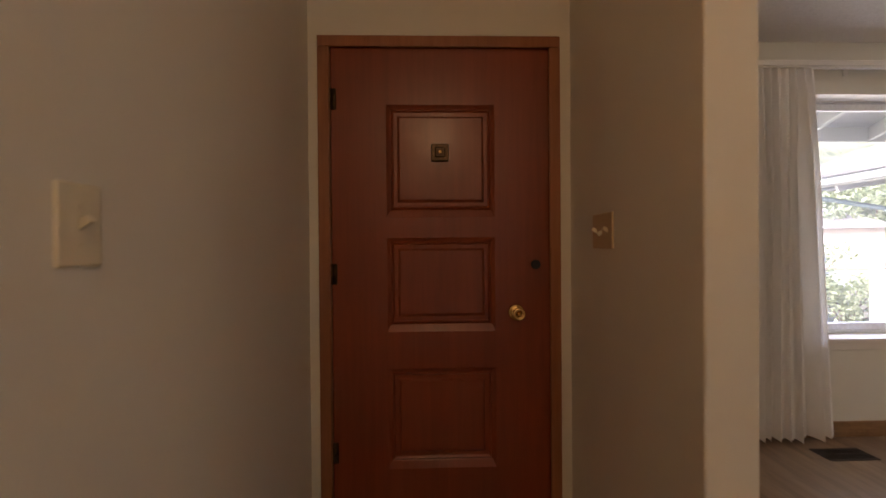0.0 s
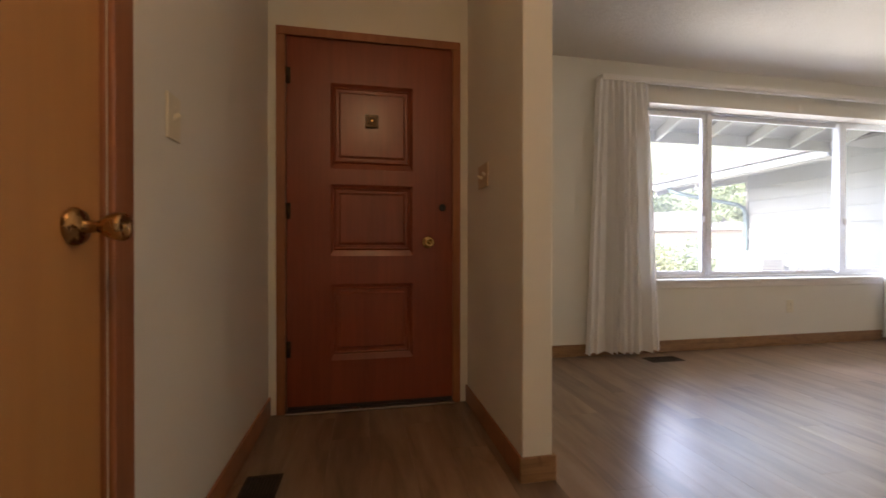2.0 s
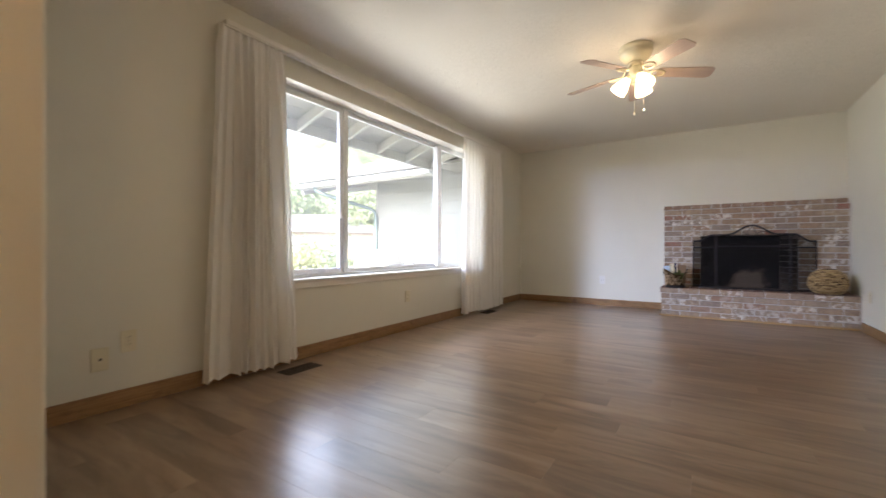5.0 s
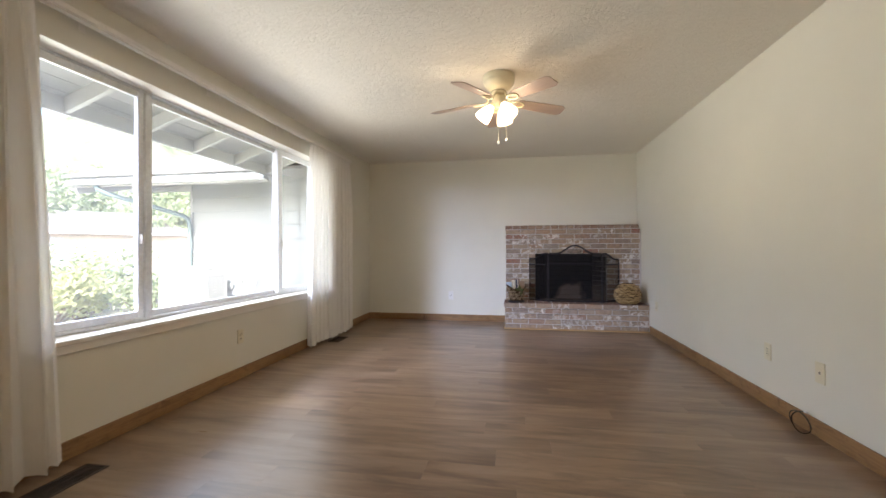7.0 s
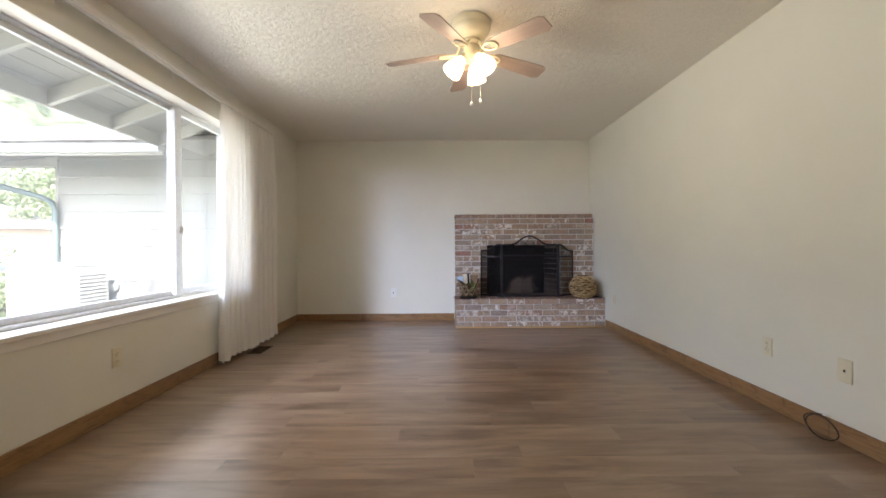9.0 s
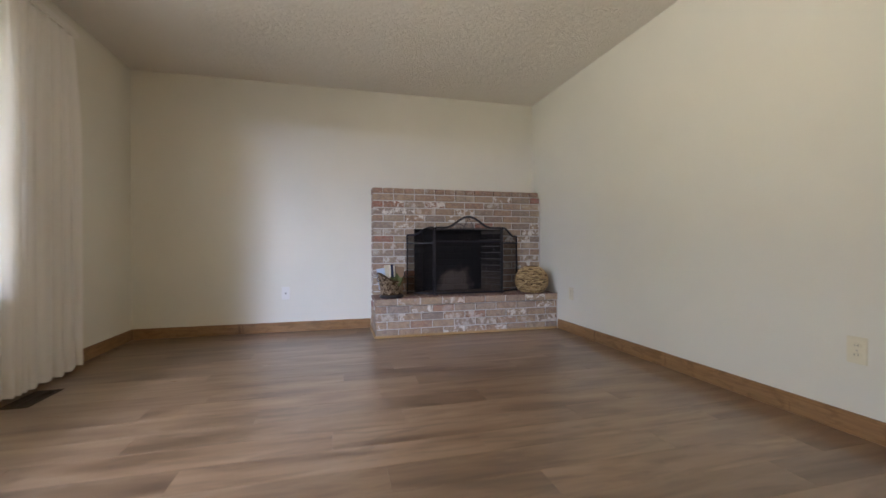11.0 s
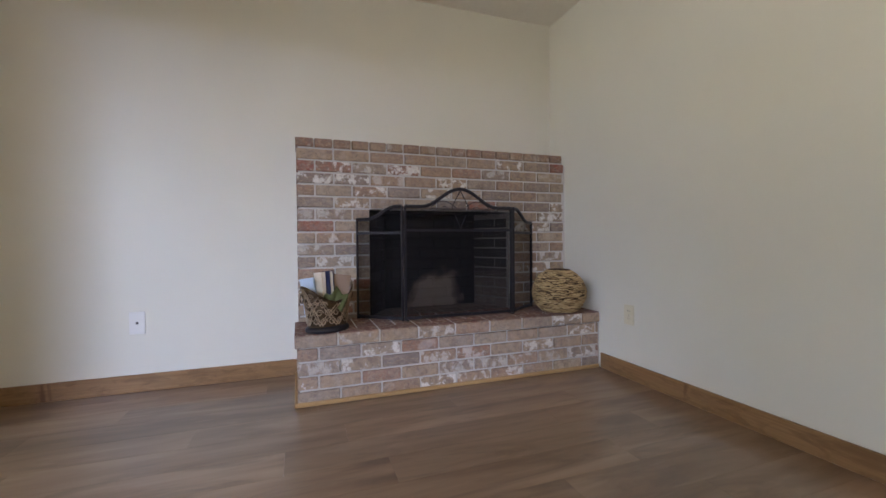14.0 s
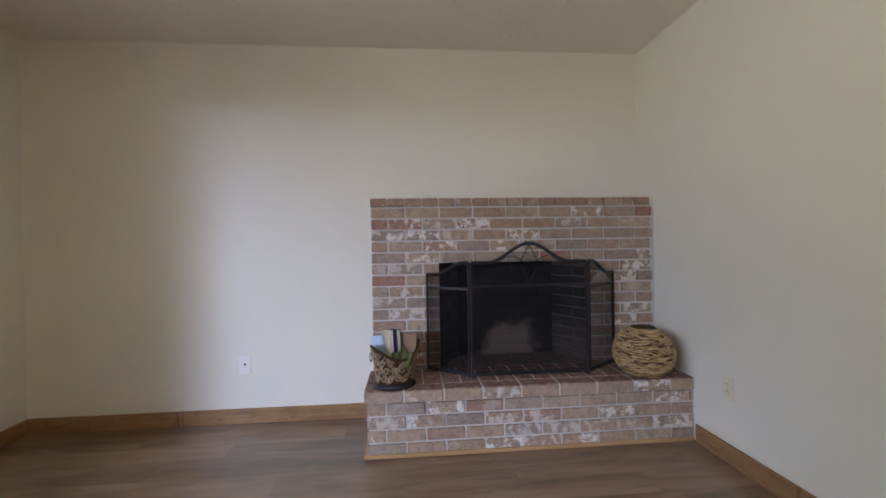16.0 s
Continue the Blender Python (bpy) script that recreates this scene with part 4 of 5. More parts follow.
def screen_leaf(name, a, b, z0, za, zb, rail, rise, parent):
    """A leaf from a to b on plan; top rail from height za to zb."""
    leaf = part(name, bmesh.new(), BLACK, parent)
    bm = bmesh.new()
    a, b = Vector((*a, 0)), Vector((*b, 0))
    d = b - a
    for p, z in ((a, za), (b, zb)):
        bar(bm, p + Vector((0, 0, 0)), p + Vector((0, 0, z)), 0.013, 0.015)
    n = 36
    top = []
    for i in range(n + 1):
        u = i / n
        z = za + (zb - za) * (0.5 - 0.5 * math.cos(math.pi * min(1, max(0, (u - 0.2) / 0.7)))) + (arch(2 * u - 1) if rise else 0)
        top.append(a + d * u + Vector((0, 0, z)))
    tube(bm, top, 0.011, 8)
    bar(bm, a + Vector((0, 0, rail)), b + Vector((0, 0, rail)), 0.012, 0.016)
    bar(bm, a + Vector((0, 0, z0)), b + Vector((0, 0, z0)), 0.012, 0.018)
    me = finish("leaf_frame", bm, BLACK)
    leaf.data = me
    bm = bmesh.new()
    lows = [bm.verts.new(a + d * (i / n) + Vector((0, 0, z0))) for i in range(n + 1)]
    highs = [bm.verts.new(a + d * (i / n) + Vector((0, 0, min(top[i].z, rail + (0.15 if not rise else 0.14))))) for i in range(n + 1)]
    for i in range(n):
        bm.faces.new([lows[i], lows[i + 1], highs[i + 1], highs[i]])
    part("wire_mesh", bm, WIRE_MESH, leaf, "fine black wire mesh")
    return leaf


mid = screen_leaf("middle_leaf", (0.0, 0.36), (0.0, -0.362), 0.015, 0.695, 0.695, 0.55, True, screen)
screen_leaf("side_leaf", (0.185, 0.622), (0.004, 0.378), 0.015, 0.62, 0.695, 0.535, False, screen)
screen_leaf("side_leaf", (0.19, -0.632), (0.004, -0.38), 0.015, 0.61, 0.695, 0.535, False, screen)


def scroll(cy, cz, r, turns, flip):
    pts = []
    for i in range(26):
        t = i / 25
        a = turns * 2 * math.pi * t
        rr = r * (1 - 0.8 * t)
        pts.append((-0.004, cy + flip * rr * math.cos(a), cz + rr * math.sin(a)))
    return pts


for f in (-1, 1):
    for cy, cz, r in ((0.105, 0.672, 0.03), (0.175, 0.662, 0.03), (0.25, 0.65, 0.028)):
        part("scroll", tube(bmesh.new(), scroll(f * cy, cz, r, 1.4, f), 0.0022, 6), BLACK, mid, "", True)
    part("diamond_bar", tube(bmesh.new(), [(-0.004, 0.0, 0.800), (-0.004, f * 0.026, 0.752), (-0.004, f * 0.058, 0.694), (-0.004, f * 0.036, 0.64), (-0.004, 0.0, 0.562)], 0.0028, 6), BLACK, mid, "", True)
    part("scroll", tube(bmesh.new(), [(-0.004, f * (0.03 + 0.17 * t / 12), 0.690 + 0.042 * math.sin(math.pi * t / 12)) for t in range(13)], 0.0026, 6), BLACK, mid, "", True)
    part("foot", block(-0.035, 0.035, f * 0.355 - 0.009, f * 0.355 + 0.009, -0.002, 0.008, bevel=0.003), BLACK, screen)

# ---------------------------------------------------------------- scuttle with books
scut = thing("magazine_basket", "openwork aged bronze basket with a black oval foot", "basket", (7.25, 0.605, HZ + 0.004), "", 28)


def rim_z(a):
    return 0.165 + 0.083 * abs(math.sin(a)) ** 2.2


def shell(sc, z, a):
    r = (0.110 + 0.030 * (z / 0.22) ** 2.2) * sc
    return Vector((0.74 * r * math.cos(a), r * 1.02 * math.sin(a), z))


bm = bmesh.new()
n, rows = 48, 12
grid = [[bm.verts.new(shell(1.0, 0.03 + (rim_z(2 * math.pi * i / n) - 0.03) * j / rows, 2 * math.pi * i / n)) for i in range(n)] for j in range(rows + 1)]
inner = [[bm.verts.new(shell(0.95, 0.034 + (rim_z(2 * math.pi * i / n) - 0.034) * j / rows, 2 * math.pi * i / n)) for i in range(n)] for j in range(rows + 1)]
for g, flip in ((grid, False), (inner, True)):
    for A, B in zip(g, g[1:]):
        for i in range(n):
            q = [A[i], A[(i + 1) % n], B[(i + 1) % n], B[i]]
            bm.faces.new(q[::-1] if flip else q)
for i in range(n):
    bm.faces.new([grid[-1][i], grid[-1][(i + 1) % n], inner[-1][(i + 1) % n], inner[-1][i]])
part("body", bm, BRONZE, scut, "", True)
bm = lathe(bmesh.new(), [(0, 0), (0.118, 0), (0.124, 0.008), (0.122, 0.018), (0.108, 0.03), (0.096, 0.036), (0, 0.036)], 36, None, 0.8, 1.0)
part("foot", bm, BLACK, scut, "black oval foot", True)
part("rim", tube(bmesh.new(), [shell(0.98, rim_z(2 * math.pi * i / 60), 2 * math.pi * i / 60) for i in range(60)], 0.005, 6, True), BRONZE, scut, "", True)
for k in range(16):
    for flip in (-1, 1):
        a0 = 2 * math.pi * (k // 2) / 8 + (k % 2) * 0.14
        pts = []
        for i in range(12):
            t = i / 11
            a = a0 + flip * 0.80 * t
            pts.append(shell(1.02, 0.04 + 0.97 * (rim_z(a) - 0.045) * t, a))
        part("lattice_strip", tube(bmesh.new(), pts, 0.0032, 5), GILT, scut, "", True)
for k in range(16):
    for zc in (0.062, 0.108, 0.150, 0.192):
        a0 = 2 * math.pi * (k + (0.5 if zc in (0.062, 0.150) else 0.0)) / 16
        if zc > rim_z(a0) - 0.03:
            continue
        pts = []
        for i in range(16):
            t = i / 15
            ang = 2.6 * math.pi * t
            rr = 0.02 * (1 - 0.7 * t)
            pts.append(shell(1.025, zc + rr * math.sin(ang), a0 + rr * math.cos(ang) / 0.11))
        part("curl", tube(bmesh.new(), pts, 0.0032, 5), GILT, scut, "", True)
for s in (-1, 1):
    pts = [(0.0 + 0.016 * math.cos(2 * math.pi * i / 20), s * 0.148 + 0.004 * s, 0.185 + 0.022 * math.sin(2 * math.pi * i / 20)) for i in range(20)]
    part("ring_handle", tube(bmesh.new(), pts, 0.003, 6, True), BRONZE, scut, "ring handle", True)


def book(label, colour, at, w, h, t, lean, yaw, page=True):
    th = thing("book", label, "book", at, "books in the basket", yaw)
    cover = paint(label, colour, 0.5, 0.08, 40, 0.05)
    m = pose(0, 0, 0, 0, lean, 0)
    bm = block(-t / 2, -t / 2 + 0.003, -w / 2, w / 2, 0, h)
    box(bm, t / 2 - 0.003, t / 2, -w / 2, w / 2, 0, h)
    box(bm, -t / 2 + 0.003, t / 2 - 0.003, -w / 2, -w / 2 + 0.003, 0, h)
    bm.transform(pose(0, 0, 0, 0, 0, 90) @ pose(0, 0, 0, lean, 0, 0))
    part("cover", bm, cover, th)
    bm = block(-t / 2 + 0.003, t / 2 - 0.003, -w / 2 + 0.004, w / 2 - 0.004, 0.003, h - 0.004)
    bm.transform(pose(0, 0, 0, 0, 0, 90) @ pose(0, 0, 0, lean, 0, 0))
    part("pages", bm, bpy.data.materials.get("book pages") or paint("book pages", (0.66, 0.60, 0.48), 0.8, 0.06, 300, 0.3), th, "cream page block")
    return th


ZB = HZ + 0.042
book("pale blue and white patterned booklet", (0.42, 0.52, 0.66), (7.25, 0.685, ZB + 0.045), 0.08, 0.205, 0.012, 8, 62)
book("cream paperback with worn edges", (0.66, 0.58, 0.44), (7.235, 0.635, ZB + 0.04), 0.09, 0.24, 0.022, 6, 25)
book("navy blue hardback book in the basket", (0.02, 0.028, 0.075), (7.235, 0.595, ZB + 0.04), 0.09, 0.245, 0.026, 6, 30)
book("brown paperback book in the basket", (0.24, 0.15, 0.085), (7.25, 0.55, ZB + 0.04), 0.10, 0.225, 0.018, -6, 75)
cloth = thing("cloth", "crumpled olive green cloth draped in the basket", "cloth", (7.225, 0.562, ZB))
bm = bmesh.new()
cg = []
for j in range(13):
    row = []
    for i in range(15):
        u, v = i / 14 - 0.5, j / 12
        row.append(bm.verts.new((-0.045 + 0.012 * math.sin(9 * u + 3 * v) + 0.02 * v, u * 0.13 * (0.6 + 0.4 * v), 0.08 + 0.115 * v + 0.012 * math.sin(14 * u + 2) - 0.10 * abs(u) * v)))
    cg.append(row)
for A, B in zip(cg, cg[1:]):
    for i in range(14):
        bm.faces.new([A[i], A[i + 1], B[i + 1], B[i]])
ob = part("fabric", bm, paint("olive cloth", (0.085, 0.095, 0.028), 0.85, 0.25, 120, 0.4), cloth, "", True)
sol = ob.modifiers.new("thickness", "SOLIDIFY")
sol.thickness = 0.004

# ---------------------------------------------------------------- woven ball
ball = thing("woven_vase", "round woven straw twig vase with a dark mouth", "vase", (7.262, -0.905, HZ + 0.004))
BR, BH = 0.176, 0.146


def ball_at(a, e, k=1.0):
    h = 0.5 + 0.5 * math.sin(e)
    c = math.sqrt(max(0.0, 1 - ((h - 0.44) / (0.605 if h > 0.44 else 0.56)) ** 2))
    return Vector((BR * k * c * math.cos(a), BR * k * c * math.sin(a), 0.008 + (2 * BH - 0.016) * h))


# solid dark core, painting the shade in the gaps between twigs
bm = lathe(bmesh.new(), [(0, 0.004)] + [(ball_at(0.0, e, 0.95).x, ball_at(0.0, e).z) for e in [(-1.57 + 3.14 * i / 16) for i in range(17)]] + [(0.04, BH * 1.7), (0, BH * 1.7)], 40)
part("core", bm, TWIG_CORE, ball, "dark core painting the shade between the twigs", True)
bm = bmesh.new()
rnd = random.Random(5)
for k in range(1700):
    a, e = rnd.uniform(0, 2 * math.pi), math.asin(rnd.uniform(-0.99, 0.985))
    ln, tilt = rnd.uniform(0.04, 0.08), rnd.uniform(-0.38, 0.38)
    cc = max(0.25, math.cos(e))
    lift = rnd.uniform(0.965, 1.0)
    pts = []
    for i in range(4):
        t = i / 3 - 0.5
        pts.append(ball_at(a + t * ln * math.cos(tilt) / (BR * cc), max(-1.5, min(1.5, e + t * ln * math.sin(tilt) / BH)), lift + 0.02 * (1 - 4 * t * t)))
    tube(bm, pts, lambda u: 0.0037 * (1 - 1.2 * abs(u - 0.5)), 4)
tagged(part("weave", bm, TWIG, ball, "interlaced straw twigs"), kind="stuff")
part("mouth", tube(bmesh.new(), [(0.066 * math.cos(2 * math.pi * i / 28), 0.066 * math.sin(2 * math.pi * i / 28), 2 * BH - 0.012) for i in range(28)], 0.008, 6, True), TWIG_CORE, ball, "dark rim of the mouth", True)

# ---------------------------------------------------------------- ceiling fan
fan = thing("ceiling_fan", "cream ceiling fan with five washed wood blades and lit glass shades", "ceiling fan", (4.69, 0.75, CZ))
part("motor_housing", lathe(bmesh.new(), [(0, 0), (0.126, 0), (0.13, -0.005), (0.13, -0.04), (0.126, -0.045), (0.128, -0.05), (0.12, -0.075), (0.1, -0.1), (0.075, -0.118), (0.05, -0.125), (0, -0.125)], 40), FAN_WHITE, fan, "", True)
part("hub", lathe(bmesh.new(), [(0, -0.124), (0.055, -0.126), (0.06, -0.134), (0.06, -0.158), (0.048, -0.164), (0, -0.166)], 32), FAN_WHITE, fan, "", True)
part("light_housing", lathe(bmesh.new(), [(0, -0.163), (0.05, -0.165), (0.055, -0.172), (0.055, -0.226), (0.046, -0.246), (0.02, -0.256), (0, -0.257)], 32), FAN_WHITE, fan, "", True)


def fan_blade():
    bm = bmesh.new()
    n = 14
    top, bot = [], []
    for i in range(n + 1):
        u = i / n
        x = 0.165 + (0.59 - 0.165) * u
        w = 0.052 + 0.017 * u
        if u > 0.9:
            w *= math.sqrt(max(0.0, 1 - ((u - 0.9) / 0.1) ** 2)) * 0.35 + 0.65
        if u < 0.06:
            w *= 0.82 + 0.18 * u / 0.06
        top.append([bm.verts.new((x, s * w, 0.003)) for s in (-1, 1)])
        bot.append([bm.verts.new((x, s * w, -0.003)) for s in (-1, 1)])
    for i in range(n):
        bm.faces.new([top[i][0], top[i + 1][0], top[i + 1][1], top[i][1]])
        bm.faces.new([bot[i][1], bot[i + 1][1], bot[i + 1][0], bot[i][0]])
        for s in (0, 1):
            q = [top[i][s], bot[i][s], bot[i + 1][s], top[i + 1][s]]
            bm.faces.new(q if s == 0 else q[::-1])
    bm.faces.new([top[0][0], top[0][1], bot[0][1], bot[0][0]])
    bm.faces.new([top[n][1], top[n][0], bot[n][0], bot[n][1]])
    return bm


for k in range(5):
    m = pose(0, 0, -0.203, 0, 0, 7 + 72 * k) @ pose(0, 0, 0, -13, 3.5, 0)
    blade = part("blade", fan_blade(), FAN_WOOD, fan)
    blade.matrix_local = m
    bm = bmesh.new()
    tube(bm, [(0.05, 0, 0.06), (0.075, 0, 0.04), (0.1, 0, -0.002), (0.12, 0, -0.01)], lambda u: 0.010 - 0.002 * u, 8)
    ring = [(0.168 + 0.052 * math.cos(2 * math.pi * i / 28), 0.036 * math.sin(2 * math.pi * i / 28), -0.0095) for i in range(28)]
    tube(bm, ring, 0.0075, 6, True)
    part("blade_iron", bm, FAN_WHITE, blade, "cream oval blade iron", True)
for k in range(3):
    a = math.radians(100 + 120 * k)
    tilt = pose(0.05 * math.cos(a), 0.05 * math.sin(a), -0.238, 0, 0, math.degrees(a)) @ pose(0, 0, 0, 0, -38, 0)
    sh = lathe(bmesh.new(), [(0.024, -0.018), (0.030, -0.03), (0.044, -0.06), (0.056, -0.095), (0.064, -0.128), (0.066, -0.146), (0.062, -0.146), (0.06, -0.128), (0.052, -0.095), (0.04, -0.06), (0.022, -0.03)], 26, tilt)
    sd = part("shade", sh, LIT_SHADE, fan, "lit frosted bell glass shade", True)
    part("socket", lathe(bmesh.new(), [(0, 0.012), (0.022, 0.012), (0.026, 0.0), (0.026, -0.02), (0.02, -0.03), (0, -0.03)], 20, tilt), FAN_WHITE, fan, "", True)
    p = Vector((4.69, 0.75, CZ)) + (tilt @ Vector((0, 0, -0.17)))
    bulb("fan_bulb", p, FAN_W, WARM, 0.035)
for x, y, zl in ((-0.03, 0.003, 2.0), (0.02, -0.06, 2.035)):
    ln = CZ - 0.235 - zl
    ch = part("pull_chain", tube(bmesh.new(), [(x, y, -0.245), (x, y, -0.235 - ln)], 0.0016, 6), FAN_WHITE, fan)
    part("pull_knob", lathe(bmesh.new(), [(0, 0.018), (0.004, 0.016), (0.010, 0.004), (0.011, -0.004), (0.006, -0.012), (0, -0.013)], 14, pose(x, y, -0.238 - ln)), PLATE_WHITE, ch, "", True)

# ---------------------------------------------------------------- entry ceiling light
lamp = thing("ceiling_light", "flush opal glass ceiling light over the entry", "ceiling light", (0.56, -0.3, CZ))
part("canopy", lathe(bmesh.new(), [(0, 0), (0.11, 0), (0.114, -0.006), (0.108, -0.018), (0, -0.018)], 32), BRASS, lamp, "brass canopy", True)
part("shade", lathe(bmesh.new(), [(0.105, -0.018), (0.116, -0.03), (0.112, -0.052), (0.085, -0.072), (0.04, -0.082), (0, -0.084)], 36), ENTRY_SHADE, lamp, "lit opal glass bowl", True)
bulb("entry_bulb", (0.56, -0.3, CZ - 0.14), ENTRY_W, ENTRY_WARM, 0.06)

# ---------------------------------------------------------------- outside: ground and eaves
GZ = -0.18
bm = bmesh.new()
bm.faces.new([bm.verts.new(c) for c in ((-400, -400, GZ), (400, -400, GZ), (400, 400, GZ), (-400, 400, GZ))])
setting("ground", bm, GRASS, "green lawn running to the distance", "ground")
setting("pavement", block(1.0, 7.7, 3.23, 4.8, GZ - 0.05, GZ + 0.03, bevel=0.01), CONCRETE, "pale concrete walk along the house", "pavement")
bm = block(5.6, 7.65, 4.81, 6.3, GZ - 0.05, GZ + 0.06, bevel=0.01)
setting("pavement", bm, CONCRETE, "pale concrete pad under the cooling unit", "pavement")
bm = bmesh.new()
bm.faces.new([bm.verts.new(c) for c in ((9, 13, GZ + 0.01), (30, 13, GZ + 0.01), (34, 22, GZ + 0.01), (9, 20, GZ + 0.01))])
setting("road", bm, CONCRETE, "sunlit pale driveway and street", "road")

EV_Y, EV_Z, SL = 4.2, 2.23, 0.35


def eave_z(y):
    return EV_Z + (EV_Y - y) * SL


eave = setting("roof_eave", bmesh.new(), EAVE_DECK, "grey-white open eave with rafters over the window", "roof")
bm = bmesh.new()
for a, b in zip(np.linspace(3.225, 4.26, 9), np.linspace(3.225, 4.26, 9)[1:]):
    vs = []
    for x in (-1.0, 7.69):
        for y, dz in ((a + 0.002, 0.0), (b - 0.002, 0.0), (b - 0.002, 0.02), (a + 0.002, 0.02)):
            vs.append(bm.verts.new((x, y, eave_z(y) + 0.125 + dz)))
    for q in ((0, 1, 2, 3), (7, 6, 5, 4), (0, 4, 5, 1), (1, 5, 6, 2), (2, 6, 7, 3), (3, 7, 4, 0)):
        bm.faces.new([vs[i] for i in q])
eave.data = finish("roof_eave", bm, EAVE_DECK)
for k in range(-4, 5):
    x = 4.005 + 0.668 * k
    bm = bmesh.new()
    vs = [bm.verts.new((x + s * 0.02, y, eave_z(y) + dz)) for s in (-1, 1) for y, dz in ((3.23, 0), (4.185, 0), (4.185, 0.124), (3.23, 0.124))]
    for q in ((3, 2, 1, 0), (4, 5, 6, 7), (0, 1, 5, 4), (1, 2, 6, 5), (2, 3, 7, 6), (3, 0, 4, 7)):
        bm.faces.new([vs[i] for i in q])
    part("rafter", bm, EAVE_PAINT, eave, "painted rafter")
part("fascia", block(-1.0, 6.9, 4.186, 4.224, EV_Z - 0.005, EV_Z + 0.155, bevel=0.003), EAVE_PAINT, eave, "painted fascia board")
# the roof above, seen by the sky alone
bm = bmesh.new()
vs = [bm.verts.new(c) for c in ((-1.2, 4.26, 2.40), (7.7, 4.26, 2.40), (7.7, 0.6, 3.72), (-1.2, 0.6, 3.72), (-1.2, -3.0, 2.40), (7.7, -3.0, 2.40))]
bm.faces.new([vs[0], vs[1], vs[2], vs[3]])
bm.faces.new([vs[3], vs[2], vs[5], vs[4]])
ob = setting("roof", bm, ROOFING, "grey shingle roof of the house", "roof")
sol = ob.modifiers.new("thickness", "SOLIDIFY")
sol.thickness = -0.03

# ---------------------------------------------------------------- outside: the house wing
WGX, WGY = 7.756, 6.4
wing = thing("house_wing", "pale lap-sided wing of the house with a white gutter", "house", (WGX, 5.0, GZ))


def at_wing(ob):
    ob.matrix_parent_inverse = Matrix.Translation((-WGX, -5.0, -GZ))
    return ob


at_wing(part("wall", block(WGX + 0.025, WGX + 0.16, NY + 0.22, WGY, GZ, 2.75), SIDING, wing))
z = 0.10 - 0.245
while z < 2.6:
    bm = bmesh.new()
    vs = [bm.verts.new((WGX + dx, y, z + dz)) for y in (NY + 0.23, WGY - 0.03) for dx, dz in ((-0.012, 0.0), (0.024, 0.0), (0.024, 0.255), (0.016, 0.255))]
    for q in ((3, 2, 1, 0), (4, 5, 6, 7), (0, 1, 5, 4), (1, 2, 6, 5), (2, 3, 7, 6), (3, 0, 4, 7)):
        bm.faces.new([vs[i] for i in q])
    at_wing(part("siding_board", bm, SIDING, wing))
    z += 0.2455
at_wing(part("corner_board", block(WGX - 0.012, WGX + 0.17, WGY - 0.03, WGY + 0.012, GZ, 2.62, bevel=0.004), EAVE_PAINT, wing))
bm = bmesh.new()
vs = [bm.verts.new(c) for c in ((6.70, 3.4, 2.35), (6.70, 7.85, 2.35), (12.0, 7.85, 4.2), (12.0, 3.4, 4.2), (6.70, 3.4, 2.31), (6.70, 7.85, 2.31), (12.0, 7.85, 4.16), (12.0, 3.4, 4.16))]
for q in ((0, 3, 2, 1), (4, 5, 6, 7), (0, 1, 5, 4), (1, 2, 6, 5), (2, 3, 7, 6), (3, 0, 4, 7)):
    bm.faces.new([vs[i] for i in q])
at_wing(part("roof", bm, [ROOFING], wing, "grey shingle roof"))
# gutter with an ogee front, its fascia behind it
prof = [(0.0, 0.13), (-0.012, 0.13), (-0.02, 0.10), (-0.055, 0.085), (-0.075, 0.06), (-0.075, 0.02), (-0.06, 0.0), (0.0, 0.0)]
bm = bmesh.new()
ends = [[bm.verts.new((6.785 - 0.01 + a * 1.2, y, 2.18 + b)) for a, b in prof] for y in (4.23, 7.75)]
for i in range(len(prof)):
    j = (i + 1) % len(prof)
    bm.faces.new([ends[0][i], ends[0][j], ends[1][j], ends[1][i]])
bm.faces.new(ends[0][::-1])
bm.faces.new(ends[1])
at_wing(part("gutter", bm, GUTTER, wing, "white metal gutter"))
at_wing(part("fascia", block(6.777, 6.81, 4.23, 7.75, 2.155, 2.325), EAVE_PAINT, wing))
for y in (6.6, 7.2, 7.7):
    bm = bmesh.new()
    bar(bm, (6.81, y, 2.125), (7.9, y, 2.445), 0.045, 0.14)
    at_wing(part("rafter", bm, EAVE_PAINT, wing))
at_wing(part("beam", block(7.776, 7.9, WGY + 0.02, 7.75, 2.22, 2.36, bevel=0.004), EAVE_PAINT, wing))
dsp = at_wing(part("downspout", tube(bmesh.new(), [(6.75, 7.25, 2.185), (6.77, 7.23, 2.12), (6.85, 7.15, 2.06), (7.59, 6.44, 1.76), (7.655, 6.37, 1.70), (7.676, 6.35, 1.59), (7.676, 6.35, 0.8), (7.676, 6.35, GZ)], 0.038, 10), DOWNSPOUT, wing, "grey-green metal downspout", True))

